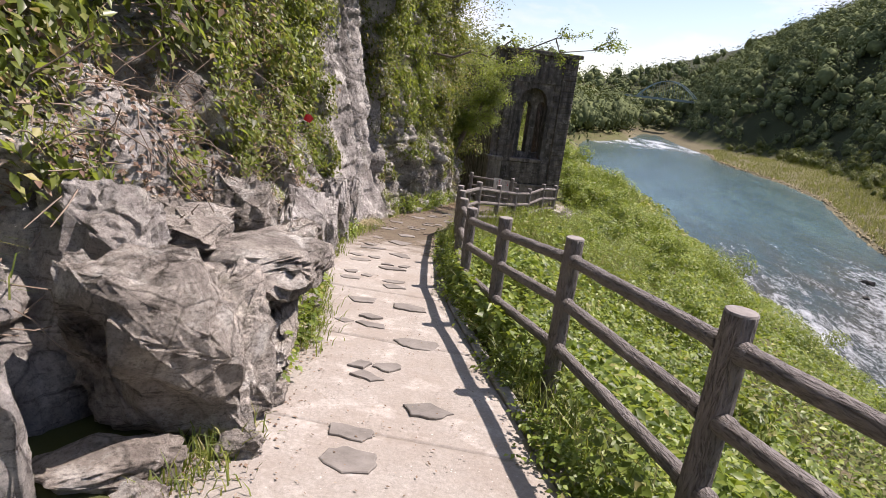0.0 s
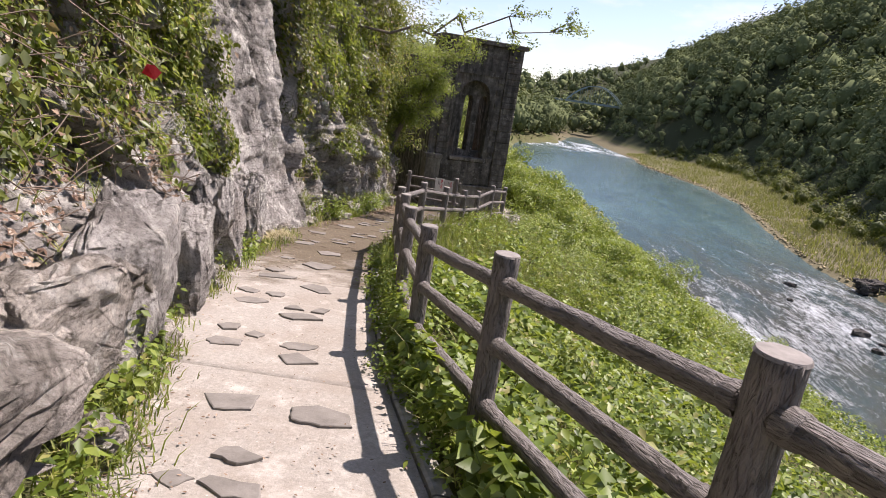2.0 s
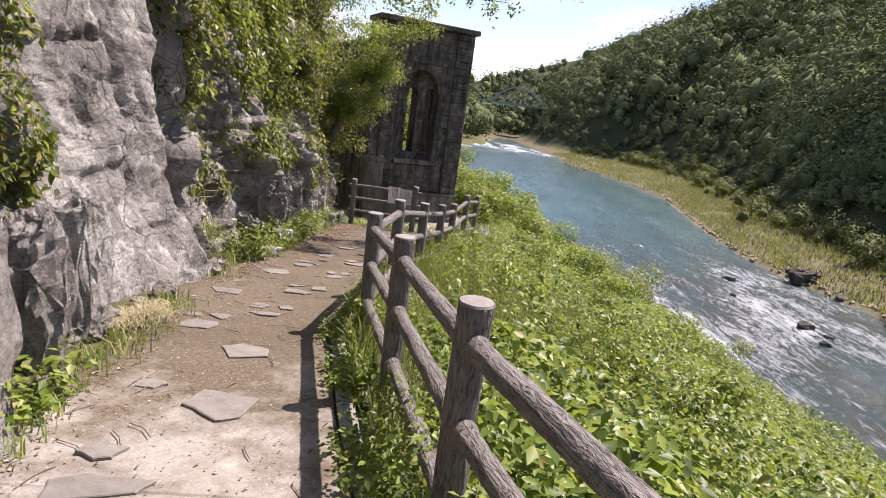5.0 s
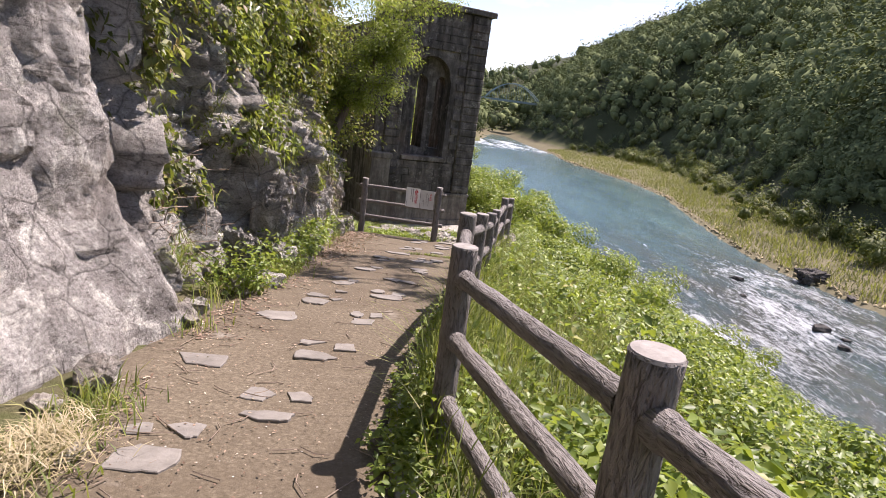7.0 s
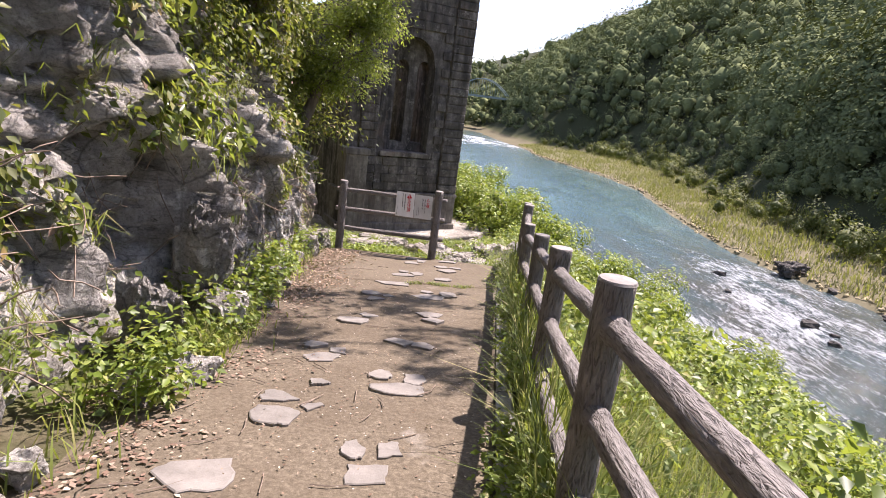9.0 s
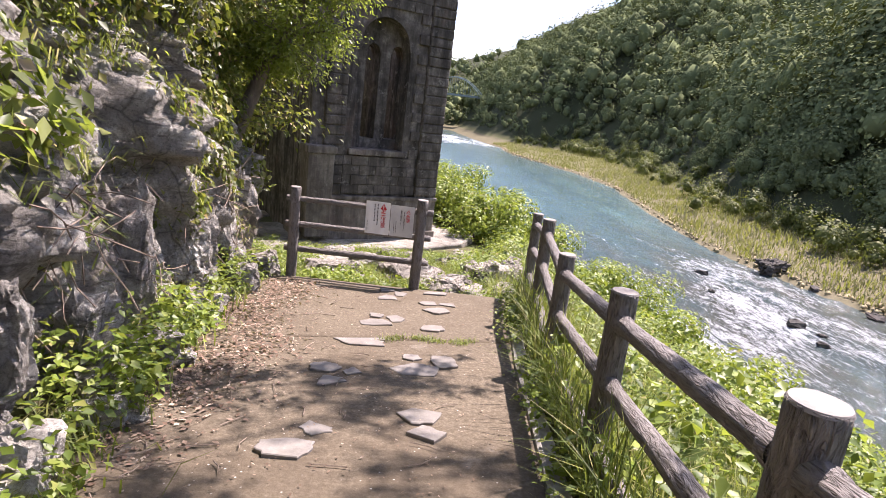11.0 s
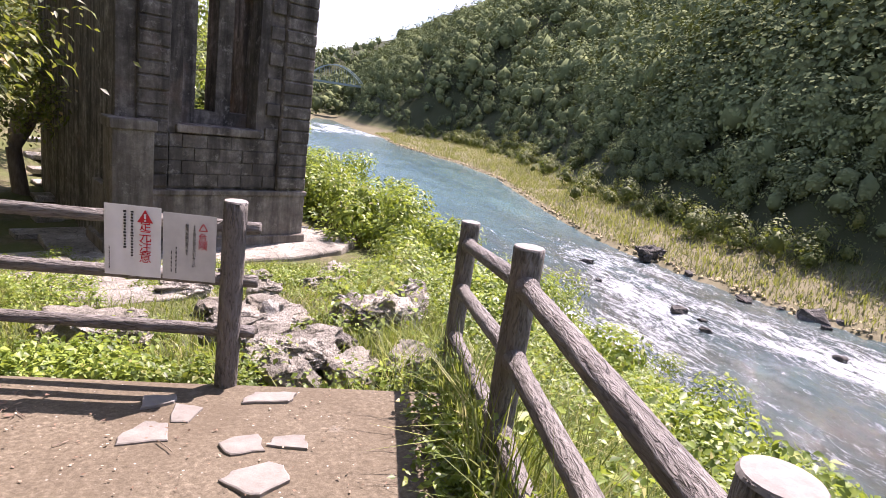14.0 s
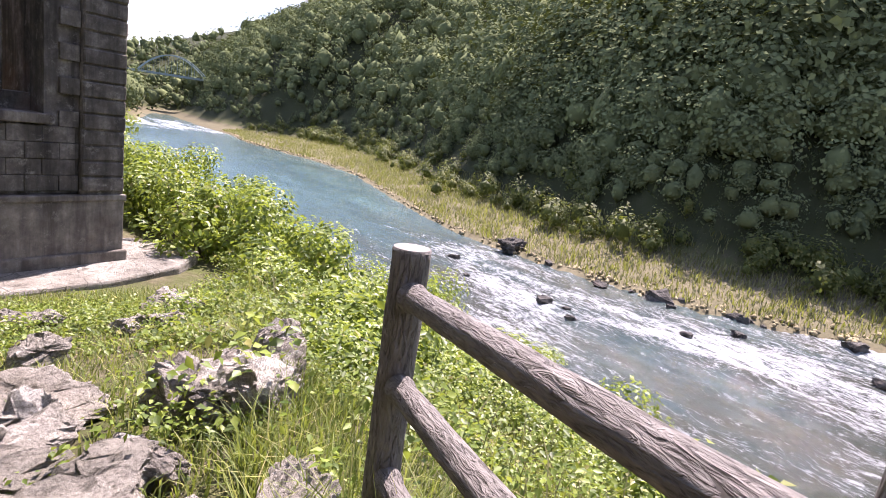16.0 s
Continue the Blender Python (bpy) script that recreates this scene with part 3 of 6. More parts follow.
# ---- cliff ----
def cell_relief(y, z, sy, sz, seed):
    """Blocky relief: every cell of fractured rock has its own offset and tilt."""
    warp = 0.35 * noise.noise(Vector((y * 0.8, z * 0.8, seed)))
    p = Vector((y * sy + warp, z * sz + warp, seed))
    dist, pts = noise.voronoi(p)
    c = pts[0]
    h = noise.cell_vector(c * 7.31 + Vector((seed, 3.1, 1.7)))
    gap = min(1.0, (dist[1] - dist[0]) / 0.10)
    return (h.x - 0.5) + (p.x - c.x) * (h.y - 0.5) * 1.1 + (p.y - c.y) * (h.z - 0.5) * 1.1 - 0.32 * (1 - gap)


def block_relief(y, z, sy, sz, seed):
    """Jointed rock: courses of skewed blocks, each set in or out and tilted."""
    wy = y * sy + 0.20 * noise.noise(Vector((y * 0.7, z * 0.7, seed))) + 0.14 * z * sy
    wz = z * sz + 0.20 * noise.noise(Vector((y * 0.7, z * 0.7, seed + 5))) - 0.15 * y * sz
    j = math.floor(wz)
    sh = noise.cell(Vector((j * 3.7, seed, 0.5)))
    wy += sh
    i = math.floor(wy)
    h = noise.cell_vector(Vector((i * 2.3 + 0.5, j * 3.1 + 0.5, seed)))
    fy, fz = wy - i, wz - j
    edge = min(fy, 1 - fy, fz, 1 - fz)
    return (h.x - 0.5) * 1.1 + (fy - 0.5) * (h.y - 0.5) * 0.9 + (fz - 0.5) * (h.z - 0.6) * 0.9 - 0.42 * max(0.0, 1 - edge / 0.06)


CL_Y = [-8, 0, 1.8, 3.0, 4.5, 6.0, 8.0, 9.3, 10.6, 12.2, 12.9, 13.2, 15.97, 18.34, 20.11, 21.18, 22.19, 24.04, 27.45, 40.86]
CL_X = [0.9, -0.25, -0.42, -0.42, -0.62, -0.98, -1.35, -1.55, -1.72, -1.28, -1.5, -1.7, -1.25, -1.0, -0.8, -0.95, -2.4, -5.8, -6.5, -7.5]


def cliff_x(y, h):
    """Rock face x at h metres above the path."""
    x = float(np.interp(y, CL_Y, CL_X))
    steep = float(smooth01(10.0, 10.9, y))
    ledge = 0.32 * smooth01(0.55, 1.0, h) + 0.38 * smooth01(1.0, 2.3, h) + 0.10 * h
    face = 0.30 * smooth01(0.0, 0.9, h) + 0.16 * h
    if y > 12.8:
        face = 0.10 * h + 0.22 * smooth01(1.6, 2.6, h) * smooth01(12.8, 13.4, y)
    return x - (ledge * (1 - steep) + face * steep)


CS = 0.048
cy = np.arange(-5, 25.6, CS)
ch = np.arange(-0.6, 7.6, CS)
cv = np.zeros((len(cy), len(ch), 3))
for i, y in enumerate(cy):
    pale = float(smooth01(10.2, 10.9, y) * (1 - smooth01(12.4, 12.9, y)))
    frac = float(smooth01(12.7, 13.1, y))
    a_big = (0.42 * (1 - pale) + 0.07 * pale) * (1 - 0.5 * frac)
    zb = float(level(y))
    for j, h in enumerate(ch):
        z = zb + h
        d = a_big * cell_relief(y + 0.25 * z, z, 0.75, 0.6, 4.0) + (0.30 - 0.24 * pale) * block_relief(y, z, 1.7, 1.15, 9.0)
        d += (0.13 - 0.075 * pale) * block_relief(y, z, 4.2, 2.7, 2.0) + 0.045 * fbm(y * 2.4, z * 1.6, 1.0, 6) + 0.022 * fbm(y * 8.0, z * 14.0, 4.0, 3)
        if frac:
            d += frac * (0.22 * block_relief(y, z, 3.1, 1.5, 14.0) + 0.08 * block_relief(y, z, 8.0, 3.6, 17.0) + 0.20 * block_relief(y, z, 1.3, 0.6, 21.0))
        d *= min(1.0, 0.35 + h * 0.8) if h < 0.8 else 1.0
        cv[i, j] = (cliff_x(y, h) + d, y + 0.05 * noise.noise(Vector((y * 3, z * 3, 8))), z)
cliff = arrays("cliff", cv.reshape(-1, 3), grid_faces(len(cy), len(ch))[:, ::-1], M_CLIFF, False)
cliff.data.materials.append(M_BOULDER)
centres = np.empty(len(cliff.data.polygons) * 3)
cliff.data.polygons.foreach_get("center", centres)
cliff.data.polygons.foreach_set("material_index", (centres[1::3] > 12.85).astype(np.int32))
tagged(cliff, "fractured pale grey rock cliff overgrown with creepers", "cliff", kind="structure")


# ---- boulders ----
def rock_bm(sx, sy, sz, seed, cuts=5, jag=0.15, block=0.72, bite=None):
    """An angular rock: hull of random points in a block, split and roughened."""
    r = random.Random(seed)
    bm = bmesh.new()
    for _ in range(17):
        p = Vector((r.uniform(-1, 1), r.uniform(-1, 1), r.uniform(-1, 1)))
        m = max(abs(p.x), abs(p.y), abs(p.z))
        p = p / (p.length * (1 - block) + m * block)
        bm.verts.new(p)
    res = bmesh.ops.convex_hull(bm, input=bm.verts)
    bmesh.ops.delete(bm, geom=[g for g in res["geom_interior"] + res["geom_unused"] if isinstance(g, bmesh.types.BMVert)], context="VERTS")
    bmesh.ops.bevel(bm, geom=list(bm.edges), offset=0.03, segments=1, affect="EDGES", profile=0.5)
    bmesh.ops.triangulate(bm, faces=bm.faces)
    for _ in range(cuts):
        long_edges = [e for e in bm.edges if e.calc_length() > (0.05 if max(sx, sy, sz) > 0.6 else 0.085)]
        if not long_edges or len(bm.faces) > (4800 if max(sx, sy, sz) > 0.6 else 700) * (cuts > 2) + 200:
            break
        bmesh.ops.subdivide_edges(bm, edges=long_edges, cuts=1)
        bmesh.ops.triangulate(bm, faces=bm.faces)
    off = Vector((seed * 1.7, seed * 0.6, seed * 2.3))
    bm.normal_update()
    spin = Euler((seed * 0.7, seed * 1.1, seed * 0.4)).to_matrix()
    for v in bm.verts:
        p = v.co
        q = spin @ p * 1.35 + off
        c1 = Vector((math.floor(q.x), math.floor(q.y), math.floor(q.z * 1.3)))
        h = noise.cell_vector(c1 * 1.9 + Vector((0.4, 0.4, 0.4)))
        f = Vector((q.x - c1.x - 0.5, q.y - c1.y - 0.5, q.z * 1.3 - c1.z - 0.5))
        q2 = spin @ p * 3.3 + off
        c2 = Vector((math.floor(q2.x), math.floor(q2.y), math.floor(q2.z * 1.6)))
        h2 = noise.cell_vector(c2 * 2.7 + Vector((0.3, 0.3, 0.3)))
        d = 1.6 * (h.x - 0.5) + 1.3 * f.dot(h - Vector((0.5, 0.5, 0.5))) + 0.95 * (h2.x - 0.5) + 0.5 * f.dot(h2 - Vector((0.5, 0.5, 0.5))) + 0.45 * noise.fractal(p * 2.6 + off, 0.9, 2.0, 6)
        d -= 0.5 * max(0.0, 1 - abs(noise.noise(p * 1.3 + off)) / 0.05)
        d += 0.22 * noise.noise(Vector((p.x * 3, p.y * 3, p.z * 11)) + off) + 0.3 * noise.fractal(p * 9 + off, 0.8, 2.0, 4)
        v.co = p + v.normal * jag * d
        if bite is not None:
            near = (p - Vector(bite[:3])).length / bite[3]
            if near < 1:
                v.co = v.co - v.normal * bite[4] * (1 - near ** 4)
    for v in bm.verts:
        v.co = Vector((v.co.x * sx / 2, v.co.y * sy / 2, v.co.z * sz / 2))
    return bm


def boulder(x, y, z, sx, sy, sz, seed, mat, label, turn=0, tilt=0, group="", name="boulder", jag=0.15, cuts=5, bite=None, block=0.72):
    ob = part(name, rock_bm(sx, sy, sz, seed, cuts, jag, block, bite), mat)
    ob.matrix_world = pose(x, y, z, tilt, tilt * 0.5, turn)
    return tagged(ob, label, "rock", group)
R1 = "grey layered rock at the foot of the cliff"
ROCKS = "rocks along the foot of the cliff"
boulder(0.02, 1.98, 1.04, 0.72, 0.74, 1.0, 3, M_ROCK, "large blocky grey rock with a dark hollow beside the path", 62, group=ROCKS, jag=0.09, block=0.92, bite=(-1.0, 0.1, -0.15, 0.75, 0.7))
boulder(0.10, 1.56, 0.70, 0.55, 0.34, 0.22, 37, M_ROCK, "low dark rock lip under the hollow block", 50, group=ROCKS, jag=0.10)
boulder(0.20, 2.30, 0.96, 0.52, 0.5, 0.86, 5, M_ROCK, R1, 40, group=ROCKS, jag=0.11, block=0.85)
boulder(-0.06, 3.35, 1.10, 0.86, 1.62, 0.40, 8, M_ROCK, "broad grey slab rock overhanging the path", 11, -5, group=ROCKS, jag=0.09, block=0.9)
boulder(-0.06, 3.30, 0.72, 0.66, 1.5, 0.55, 9, M_ROCK, "thick layered grey rock under an overhanging slab", 11, 0, group=ROCKS, jag=0.10, block=0.9)
boulder(-0.52, 3.05, 1.36, 0.7, 1.1, 0.34, 11, M_ROCK, "tilted grey slab rock in layers beside the path", 20, -12, group=ROCKS, jag=0.12)
boulder(-0.55, 3.95, 1.12, 0.55, 0.6, 0.75, 12, M_ROCK, "upright pale rock slab leaning on the cliff", 10, 6, group=ROCKS, jag=0.10, block=0.9)
boulder(-0.40, 4.55, 0.66, 0.5, 0.85, 0.95, 21, M_ROCK, "pale flat-faced rock slab beside the path", 15, 5, group=ROCKS, jag=0.08, block=0.92)
boulder(-0.66, 5.55, 0.62, 0.46, 1.25, 1.10, 23, M_CLIFF, "tall pale flat-faced rock slab beside the path", 18, -4, group=ROCKS, jag=0.07, block=0.94)
boulder(-0.90, 6.65, 0.38, 0.5, 0.85, 0.82, 24, M_CLIFF, "pale flat-faced rock slab beside the path", 14, 3, group=ROCKS, jag=0.08, block=0.92)
boulder(-1.02, 7.50, 0.36, 0.44, 0.55, 1.22, 27, M_CLIFF, "pointed grey rock slab standing upright", 10, 14, group=ROCKS, jag=0.10, block=0.85)
boulder(-1.16, 8.25, 0.25, 0.42, 0.5, 1.15, 29, M_CLIFF, "pointed grey rock slab standing upright", -12, -10, group=ROCKS, jag=0.10, block=0.85)
boulder(-1.32, 9.05, 0.12, 0.42, 0.55, 1.2, 33, M_CLIFF, "pointed grey rock slab standing upright", 18, 12, group=ROCKS, jag=0.10, block=0.85)
boulder(-1.48, 9.85, 0.0, 0.4, 0.5, 1.15, 35, M_CLIFF, "pointed grey rock slab standing upright", -8, -8, group=ROCKS, jag=0.10, block=0.85)
boulder(-0.13, 1.20, 1.00, 0.32, 0.34, 0.95, 31, M_CLIFF, "pale streaked rock standing beside the path", 35, group=ROCKS, jag=0.08, block=0.9)
boulder(0.26, 1.22, 0.69, 0.28, 0.30, 0.18, 39, M_ROCK, R1, 70, group=ROCKS)
boulder(-0.46, 2.2, 1.35, 0.6, 0.8, 0.8, 36, M_CLIFF, R1, 20, group=ROCKS, jag=0.11)
for i, (x, y, z, a, b, c) in enumerate(((-1.30, 14.20, -0.63, 0.4, 0.45, 0.7), (-1.22, 15.03, -0.55, 0.4, 0.5, 1.0), (-1.15, 15.97, -0.82, 0.35, 0.4, 0.6), (-1.14, 16.68, -0.58, 0.36, 0.5, 1.1),
                                        (-0.98, 17.87, -0.85, 0.35, 0.45, 0.8), (-0.93, 18.81, -0.72, 0.36, 0.45, 1.1), (-0.84, 19.90, -0.83, 0.4, 0.55, 1.1), (-1.00, 14.79, -0.79, 0.4, 0.4, 0.4), (-0.90, 16.21, -0.99, 0.35, 0.45, 0.35),
                                        (-0.80, 17.39, -1.11, 0.35, 0.35, 0.35), (-0.62, 18.58, -1.27, 0.35, 0.35, 0.35), (-0.55, 19.69, -1.43, 0.4, 0.35, 0.35), (-0.95, 13.66, -0.73, 0.3, 0.3, 0.3))):
    boulder(x, y, z, a, b, c, 40 + i * 3, M_BOULDER, "grey cracked rock block below hanging creepers", i * 37, 6 - i, group=ROCKS)
ls = random.Random(404)
for i in range(46):
    y = ls.uniform(0.9, 12.5) if i < 24 else ls.uniform(12.6, 20.0)
    q = ls.uniform(0.10, 0.30)
    boulder(float(xl(y)) - ls.uniform(0.02, 0.42), y, float(level(y)) + q * 0.2, q * 1.3, q, q * 0.8, 600 + i, M_ROCK if i < 24 else M_BOULDER, "loose broken stone lying at the foot of the cliff", ls.uniform(0, 180), 0, "loose stones", "loose_stone", cuts=3)
ROCKS2 = "rocks in the grass beyond the platform"
OUTCROP_ROCKS = ((1.73, 19.95, 0.78, 0.5, 0.32, M_PALE), (2.47, 19.69, 0.78, 0.42, 0.32, M_PALE), (2.09, 19.63, 0.5, 0.4, 0.26, M_PALE), (1.67, 19.47, 0.45, 0.36, 0.26, M_PALE), (1.36, 20.75, 0.5, 0.55, 0.3, M_PALE),
                 (1.68, 20.56, 0.5, 0.45, 0.28, M_PALE), (1.41, 21.28, 0.55, 0.55, 0.32, M_PALE), (1.77, 21.02, 0.45, 0.5, 0.28, M_PALE), (1.31, 21.89, 0.55, 0.6, 0.3, M_PALE), (1.73, 21.84, 0.55, 0.55, 0.32, M_PALE),
                 (1.99, 21.55, 0.4, 0.45, 0.26, M_PALE), (1.59, 21.58, 0.4, 0.35, 0.3, M_PALE), (1.75, 21.32, 0.24, 0.24, 0.42, M_BOULDER), (1.99, 20.38, 0.45, 0.4, 0.3, M_PALE))
GRASS_ROCKS = ((2.86, 21.07, 0.85, 0.6, 0.6, M_ROCK),
               (3.31, 21.80, 0.6, 0.5, 0.6, M_ROCK), (2.53, 21.33, 0.45, 0.45, 0.55, M_ROCK), (1.78, 24.62, 0.9, 0.6, 0.35, M_PALE), (1.00, 23.06, 0.8, 0.6, 0.35, M_PALE), (2.87, 24.14, 0.8, 0.6, 0.35, M_PALE),
               (1.85, 22.97, 0.45, 0.45, 0.35, M_PALE), (2.21, 20.48, 0.5, 0.4, 0.3, M_ROCK), (0.31, 20.96, 0.8, 0.7, 0.4, M_PALE), (3.38, 25.11, 0.9, 0.7, 0.35, M_PALE), (0.59, 24.43, 0.9, 0.7, 0.35, M_PALE))
for i, (x, y, a, b, c, m) in enumerate(OUTCROP_ROCKS + GRASS_ROCKS):
    boulder(x, y, float(land(np.float64(x), np.float64(y))) + c * 0.18, a, b, c, 90 + i * 5, m, "sunlit weathered rock among grass beyond the platform", i * 41, 0, ROCKS2)
for i in range(26):
    r = random.Random(300 + i)
    y = r.uniform(20, 62)
    x = float(near_shore(y)) + (float(far_shore(y)) - float(near_shore(y))) * (r.uniform(0.35, 0.9) if i < 12 else r.uniform(0.93, 1.04))
    s = r.uniform(0.5, 1.5) if i < 12 else r.uniform(0.5, 2.2)
    boulder(x, y, WATER + s * 0.10, s * 1.3, s, s * 0.75, 200 + i, M_WET, "dark wet rock standing in the rapids" if i < 12 else "river rock on the far gravel shore", i * 50, 0, "rocks in the river", "river_rock", cuts=2)
boulder(45.6, 62.0, WATER + 0.6, 3.2, 2.4, 1.9, 260, M_WET, "large dark rock on the far gravel shore", 20, 0, "rocks in the river", "river_rock", cuts=3)


# ---- fence of concrete logs ----
def log_bm(length, radius, seed, sides=18, seg=0.05, relief=0.007):
    """A log along z with furrowed bark cast into it."""
    bm = bmesh.new()
    n = max(2, int(length / seg))
    rings = []
    for i in range(n + 1):
        z = length * i / n
        ring = []
        for k in range(sides):
            a = 6.2832 * k / sides
            p = Vector((math.cos(a) * 3.3, math.sin(a) * 3.3, z * 4.0 + seed * 9.1))
            d = relief * (noise.noise(p) + 0.7 * noise.noise(p * 2.1) - 0.9 * max(0.0, 0.25 - abs(noise.noise(p * 0.9 + Vector((3, 7, 1))))) * 4)
            r = radius + d
            ring.append(bm.verts.new((math.cos(a) * r, math.sin(a) * r, z)))
        rings.append(ring)
    for r, q in zip(rings, rings[1:]):
        for k in range(sides):
            m = (k + 1) % sides
            bm.faces.new((r[k], r[m], q[m], q[k]))
    for ring in (rings[0][::-1], rings[-1]):
        bm.faces.new(ring)
    return bm


def along(a, b):
    """Pose that carries the z axis from a to b."""
    d = Vector(b) - Vector(a)
    return Matrix.Translation(a) @ d.to_track_quat("Z", "Y").to_matrix().to_4x4()


def cap_bm(radius):
    bm = bmesh.new()
    rows = []
    for r, z in ((radius + 0.001, -0.006), (radius - 0.004, 0.003), (radius * 0.6, 0.006)):
        rows.append([bm.verts.new((math.cos(6.2832 * k / 24) * r, math.sin(6.2832 * k / 24) * r, z)) for k in range(24)])
    for a, b in zip(rows, rows[1:]):
        for k in range(24):
            m = (k + 1) % 24
            bm.faces.new((a[k], a[m], b[m], b[k]))
    bm.faces.new(rows[-1])
    return bm


def collar_bm(radius):
    """Rounded boss where a rail enters a post."""
    bm = bmesh.new()
    rows = []
    for r, z in ((radius * 1.16, -0.03), (radius * 1.20, 0.0), (radius * 1.12, 0.022), (radius * 0.98, 0.030)):
        rows.append([bm.verts.new((math.cos(6.2832 * k / 18) * r, math.sin(6.2832 * k / 18) * r, z)) for k in range(18)])
    for a, b in zip(rows, rows[1:]):
        for k in range(18):
            m = (k + 1) % 18
            bm.faces.new((a[k], a[m], b[m], b[k]))
    return bm


fence = tagged(new("fence"), "brown concrete log fence with three rails along the river edge", "fence")
DROPS = (0.15, 0.455, 0.785)
POST_R, RAIL_R = 0.062, 0.041
post_meshes = []
for s in range(3):
    bm = log_bm(1.5, POST_R, s, 36, 0.035, 0.004)
    me = bpy.data.meshes.new("post")
    bm.to_mesh(me)
    bm.free()
    post_meshes.append(me)
bm = cap_bm(POST_R)
cap_me = bpy.data.meshes.new("post_top")
bm.to_mesh(cap_me)
bm.free()
bm = collar_bm(RAIL_R)
collar_me = bpy.data.meshes.new("collar")
bm.to_mesh(collar_me)
bm.free()
for i, (x, y, z) in enumerate(POSTS):
    p = link("post", post_meshes[i % 3], M_BARKC, fence, smooth=True)
    p.matrix_world = pose(x, y, z - 1.5, 0, 0, i * 77)
    c = link("post_top", cap_me, M_CAP, p, "pale sawn top of the post" if i == 0 else "", smooth=False)
    c.matrix_basis = pose(0, 0, 1.5)
for i, (a, b) in enumerate(zip(POSTS, POSTS[1:])):
    for k, drop in enumerate(DROPS):
        pa, pb = Vector((a[0], a[1], a[2] - drop)), Vector((b[0], b[1], b[2] - drop))
        d = (pb - pa).normalized()
        pa, pb = pa + d * 0.05, pb - d * 0.05
        m = along(pa, pb)
        r = part("rail", log_bm((pb - pa).length, RAIL_R, i * 3 + k, 30, 0.05, 0.0036), M_BARKC, fence, smooth=True)
        r.matrix_world = m
        for zz, flip in ((0.035, 0), ((pb - pa).length - 0.035, 180)):
            c = link("collar", collar_me, M_BARKC, r, smooth=True)
            c.matrix_basis = pose(0, 0, zz, flip)

# ---- barrier with two signs ----
BL, BR = Vector((-0.20, 19.608, -0.423)), Vector((1.227, 19.157, -0.380))
barrier = tagged(new("barrier"), "low log barrier with three rails closing the path end", "barrier")
for i, p0 in enumerate((BL, BR)):
    p = part("post", log_bm(1.3, 0.062, 30 + i, 30, 0.05, 0.004), M_BARKC, barrier, smooth=True)
    p.matrix_world = pose(p0.x, p0.y, p0.z - 1.3)
    c = part("post_top", cap_bm(0.062), M_CAP, p)
    c.matrix_basis = pose(0, 0, 1.3)
ud = (BR - BL).normalized()
nd = Vector((ud.y, -ud.x, 0)).normalized()
if nd.y > 0:
    nd = -nd
for k, drop in enumerate((0.145, 0.445, 0.745)):
    a = BL - ud * 0.11 - nd * 0.03 + Vector((0, 0, -drop))
    b = BR + ud * 0.13 - nd * 0.03 + Vector((0, 0, -drop))
    r = part("rail", log_bm((b - a).length, 0.036, 50 + k, 26, 0.04, 0.0036), M_BARKC, barrier, smooth=True)
    r.matrix_world = along(a, b)


def sign_pose(u, drop, off):
    base = BL + ud * u + nd * off + Vector((0, 0, -drop))
    rot = Matrix((ud, Vector((0, 0, 1)), nd)).transposed().to_4x4()
    return Matrix.Translation(base) @ rot @ Matrix.Scale(1.2, 4)


def board(name, u, drop, w, h, mat, label, wavy, off):
    """A thin sheet, x along the barrier and y up from its middle."""
    bm = bmesh.new()
    nx = 14
    for zo in (0.0, -0.004):
        for j in range(5):
            for i in range(nx + 1):
                x = -w / 2 + w * i / nx
                bulge = wavy * math.sin(i * 0.9) * 0.4 + wavy * noise.noise(Vector((i * 0.5, j * 0.7, 2)))
                bm.verts.new((x, -h / 2 + h * j / 4, zo + bulge))
    bm.verts.ensure_lookup_table()
    s = nx + 1
    for j in range(4):
        for i in range(nx):
            a = j * s + i
            bm.faces.new([bm.verts[q] for q in (a, a + 1, a + 1 + s, a + s)])
            o = 5 * s
            bm.faces.new([bm.verts[q + o] for q in (a + s, a + 1 + s, a + 1, a)])
    ob = part(name, bm, mat, smooth=True)
    ob.matrix_world = sign_pose(u, drop, off)
    return tagged(ob, label, "sign")


def lettering(text, x, y, size, mat, parent, z=0.006):
    cu = bpy.data.curves.new("lettering", "FONT")
    cu.body, cu.size, cu.align_x, cu.align_y, cu.space_line = text, size, "CENTER", "TOP_BASELINE", 0.86
    cu.extrude = 0.0004
    cu.materials.append(mat)
    ob = new("lettering", cu)
    ob.parent = parent
    ob.matrix_basis = pose(x, y, z)
    return ob


def bars(parent, x, y0, y1, w, mat, seed, z=0.0055):
    """A column of unreadable print as short bars."""
    r = random.Random(seed)
    bm = bmesh.new()
    y = y0
    while y > y1:
        h = w * r.uniform(0.7, 0.95)
        ww = w * r.uniform(0.6, 1.0)
        vs = [bm.verts.new((x + dx * ww / 2, y + dy, z)) for dx, dy in ((-1, 0), (1, 0), (1, -h * 0.8), (-1, -h * 0.8))]
        bm.faces.new(vs[::-1])
        y -= h + w * 0.18
    return part("print", bm, mat, parent)


